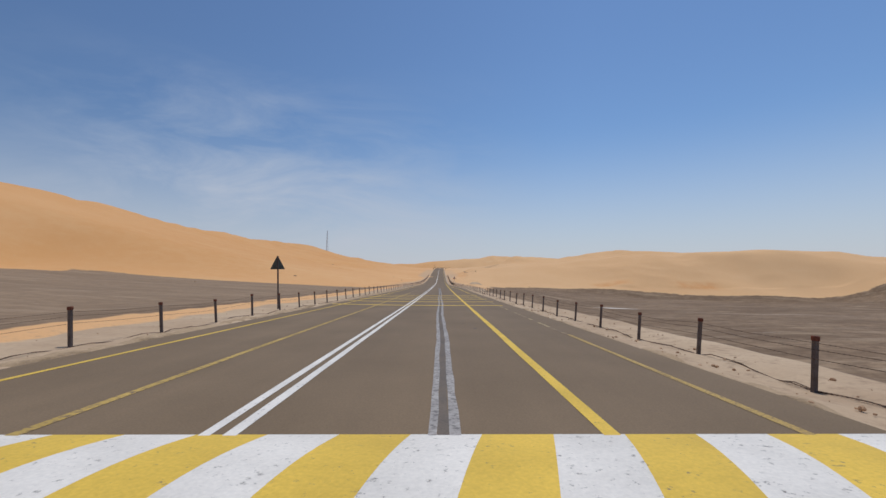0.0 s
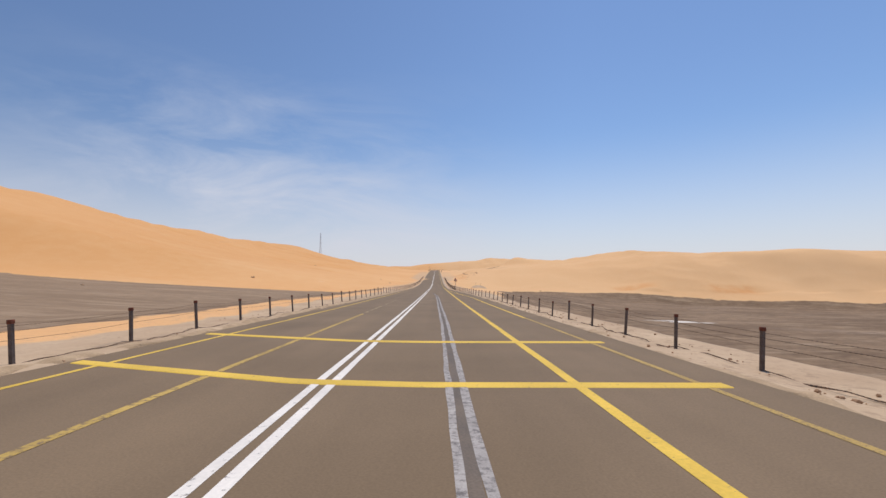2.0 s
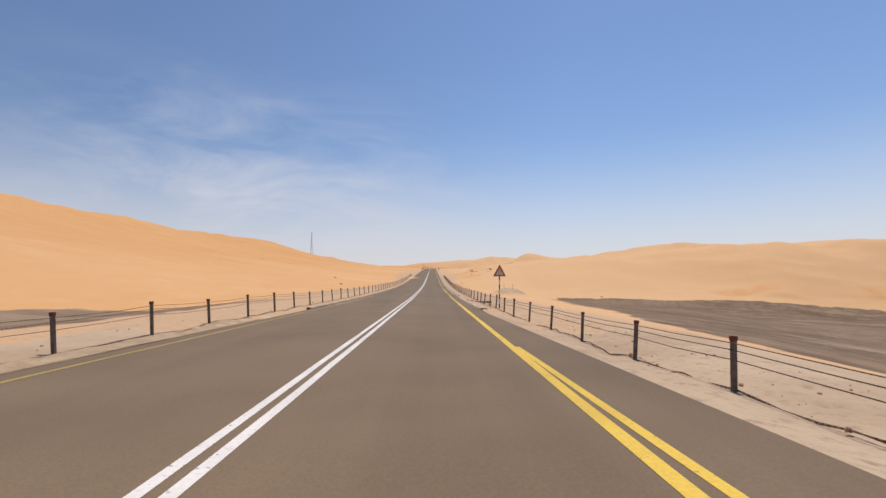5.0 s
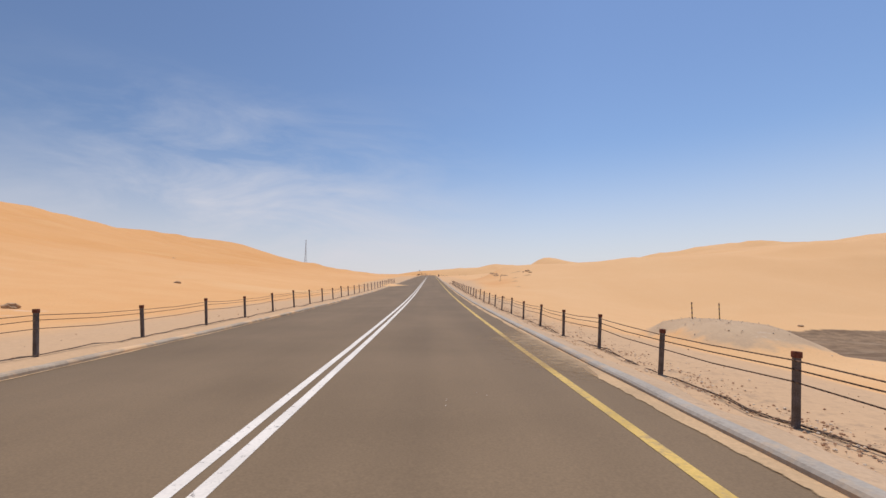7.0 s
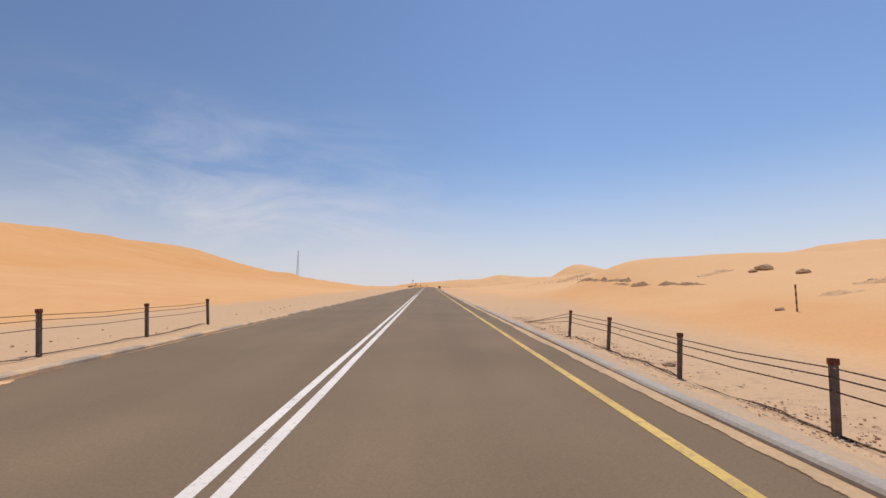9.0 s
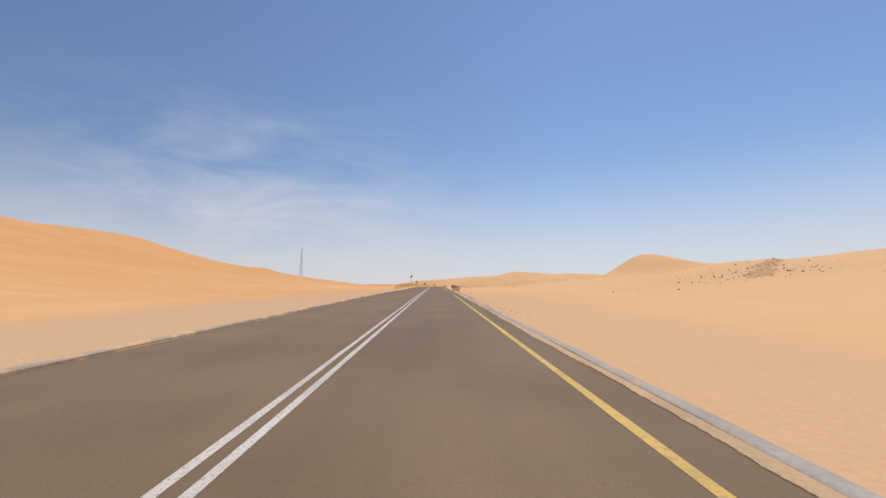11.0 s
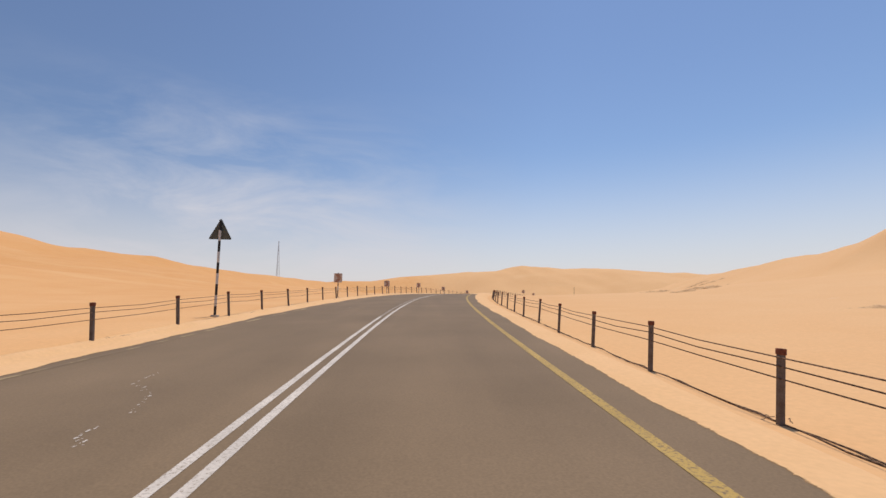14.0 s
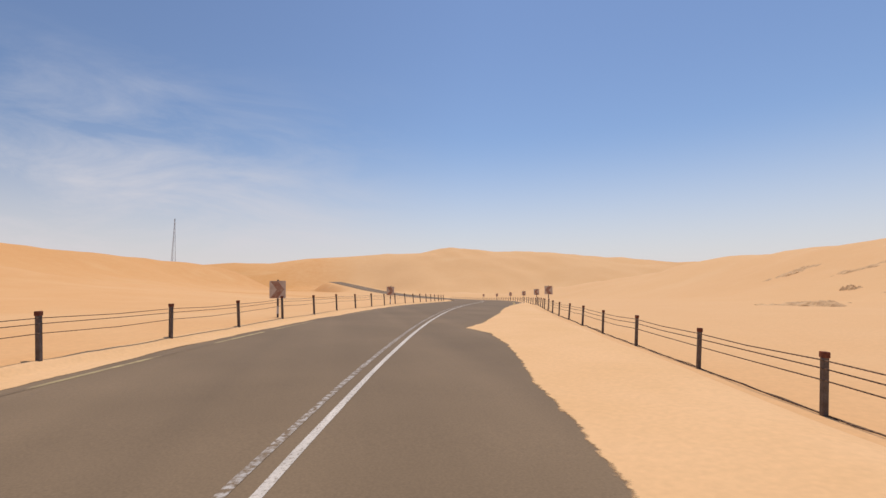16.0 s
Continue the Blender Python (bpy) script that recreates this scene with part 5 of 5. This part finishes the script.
def ledge(x_at, y_at, wide, tall, seed):
    """A thin broken edge of rock along the foot of a dune: a steep ragged face to the road, sand banked up behind it."""
    run = np.concatenate([[0], np.cumsum(np.hypot(np.diff(x_at), np.diff(y_at)))])
    q = np.arange(0, run[-1], 0.09)
    cx, cy = np.interp(q, run, x_at), np.interp(q, run, y_at)
    cx = cx + 0.22 * np.array([noise.fractal(Vector((k / 1.1, seed, 0)), 0.9, 2.1, 4) for k in q])
    dx, dy = np.gradient(cx), np.gradient(cy)
    size = np.hypot(dx, dy)
    nx, ny = -dy / size, dx / size
    high = np.array([noise.fractal(Vector((k / 1.3, seed + 5, 0)), 0.75, 2.2, 5) for k in q])
    high = tall * np.clip(0.45 + 0.85 * high, -0.2, 1.15) * np.clip(np.minimum(q, run[-1] - q) / 0.8, 0, 1)
    v = np.array([0, 0.10, 0.16, 0.22, 0.30, 0.5, 0.75, 1.0])
    shape = np.array([-0.5, 0.35, 0.55, 0.95, 1.0, 0.8, 0.4, -0.2])
    px, py = cx[:, None] + nx[:, None] * v * wide, cy[:, None] + ny[:, None] * v * wide
    rough = np.array([noise.noise(Vector((a / 0.16, b / 0.16, seed))) for a, b in zip(px.ravel(), py.ravel())]).reshape(px.shape)
    z = terrain(px.ravel(), py.ravel())[0].reshape(px.shape) + high[:, None] * shape + 0.05 * rough * (shape > 0) - 0.06 * (v == 0) - 0.06 * (v == 1) - 0.02
    at = np.array([cx[0], cy[0], z[0, 0]])
    me = sheet_mesh("rock_ledge", np.stack([px, py, z], -1).reshape(-1, 3) - at, len(v), False)
    me.materials.append(EDGE_ROCK)
    ob = tagged(new("rock_ledge", me), "thin broken brown rock ledge along the dune's foot", "rock", group="rock ledges under the dune")
    ob.location = at


ledge((19.2, 18.5, 17.8, 17.3, 17.0), (297.8, 300.3, 302.1, 303.8, 307.2), 0.5, 0.26, 3)
ledge((17.9, 17.4, 17.2, 17.4, 18.5), (305.6, 308.6, 312.0, 315.0, 321.0), 0.5, 0.28, 8)


# ---------------------------------------------------------------- concrete works beside the road
def slab(bm, outline, z0, z1):
    a = [bm.verts.new((x, y, z0)) for x, y in outline]
    c = [bm.verts.new((x, y, z1)) for x, y in outline]
    n = len(outline)
    bm.faces.new(a)
    bm.faces.new(c)
    for k in range(n):
        bm.faces.new((a[k], a[(k + 1) % n], c[(k + 1) % n], c[k]))
    bmesh.ops.recalc_face_normals(bm, faces=bm.faces)


def drain(s, side):
    """A concrete drain outlet let in flush with the verge: a thin cover slab on two cheek walls, and a dark block
    between them that stands for the channel's shadow.
    """
    root = tagged(new("drain_outlet"), "concrete drain slab flush with the sandy verge", "drain")
    p = on_road(s, side * 5.6)
    root.location = (p.x, p.y, on_road(s).z - 0.10)
    bm = bmesh.new()
    slab(bm, [(-1.0 * side, 0.02), (1.05 * side, 0.10), (0.9 * side, 0.62), (-0.9 * side, 0.58)], -0.02, 0.022)
    part("cover_slab", bm, CONCRETE, root, "sand-stained concrete cover slab")
    for x in (-0.98, 0.98):
        bm = bmesh.new()
        box(bm, (0.08, 0.5, 0.2), (x * 0.93 * side, 0.32, -0.122), 0.012)
        part("cheek_wall", bm, CONCRETE, root)
    # no open channel: its shade is a dark-coloured block under the slab
    bm = bmesh.new()
    box(bm, (1.85, 0.08, 0.16), (0.0, 0.09, -0.102), 0.01)
    part("mouth_shade", bm, ASPHALT_AND_SHADE, root, "dark block painted as the shade inside the channel mouth")
    return root


drain(158.0, 1)
drain(158.5, -1)


def broken_block(s, across, size, turn, tip):
    bm = bmesh.new()
    box(bm, size, (0, 0, size[2] / 2), 0.02)
    for v in bm.verts:
        v.co += Vector(noise.noise_vector(v.co * 6 + Vector((s, 0, 0)))) * 0.03
    ob = part("concrete_block", bm, CONCRETE)
    tagged(ob, "broken piece of kerb concrete tipped in the sand", "concrete block", group="broken kerb pieces")
    p = on_road(s, across)
    ob.matrix_basis = Matrix.Translation((p.x, p.y, ground_at(p.x, p.y) - 0.02)) @ pose(0, 0, 0, tip, 8, turn)
    return ob


broken_block(422.2, 4.62, (0.42, 0.36, 0.20), 20, 10)
broken_block(423.2, 4.66, (0.40, 0.30, 0.18), -15, -12)
broken_block(423.0, 5.3, (0.26, 0.14, 0.08), 50, 4)
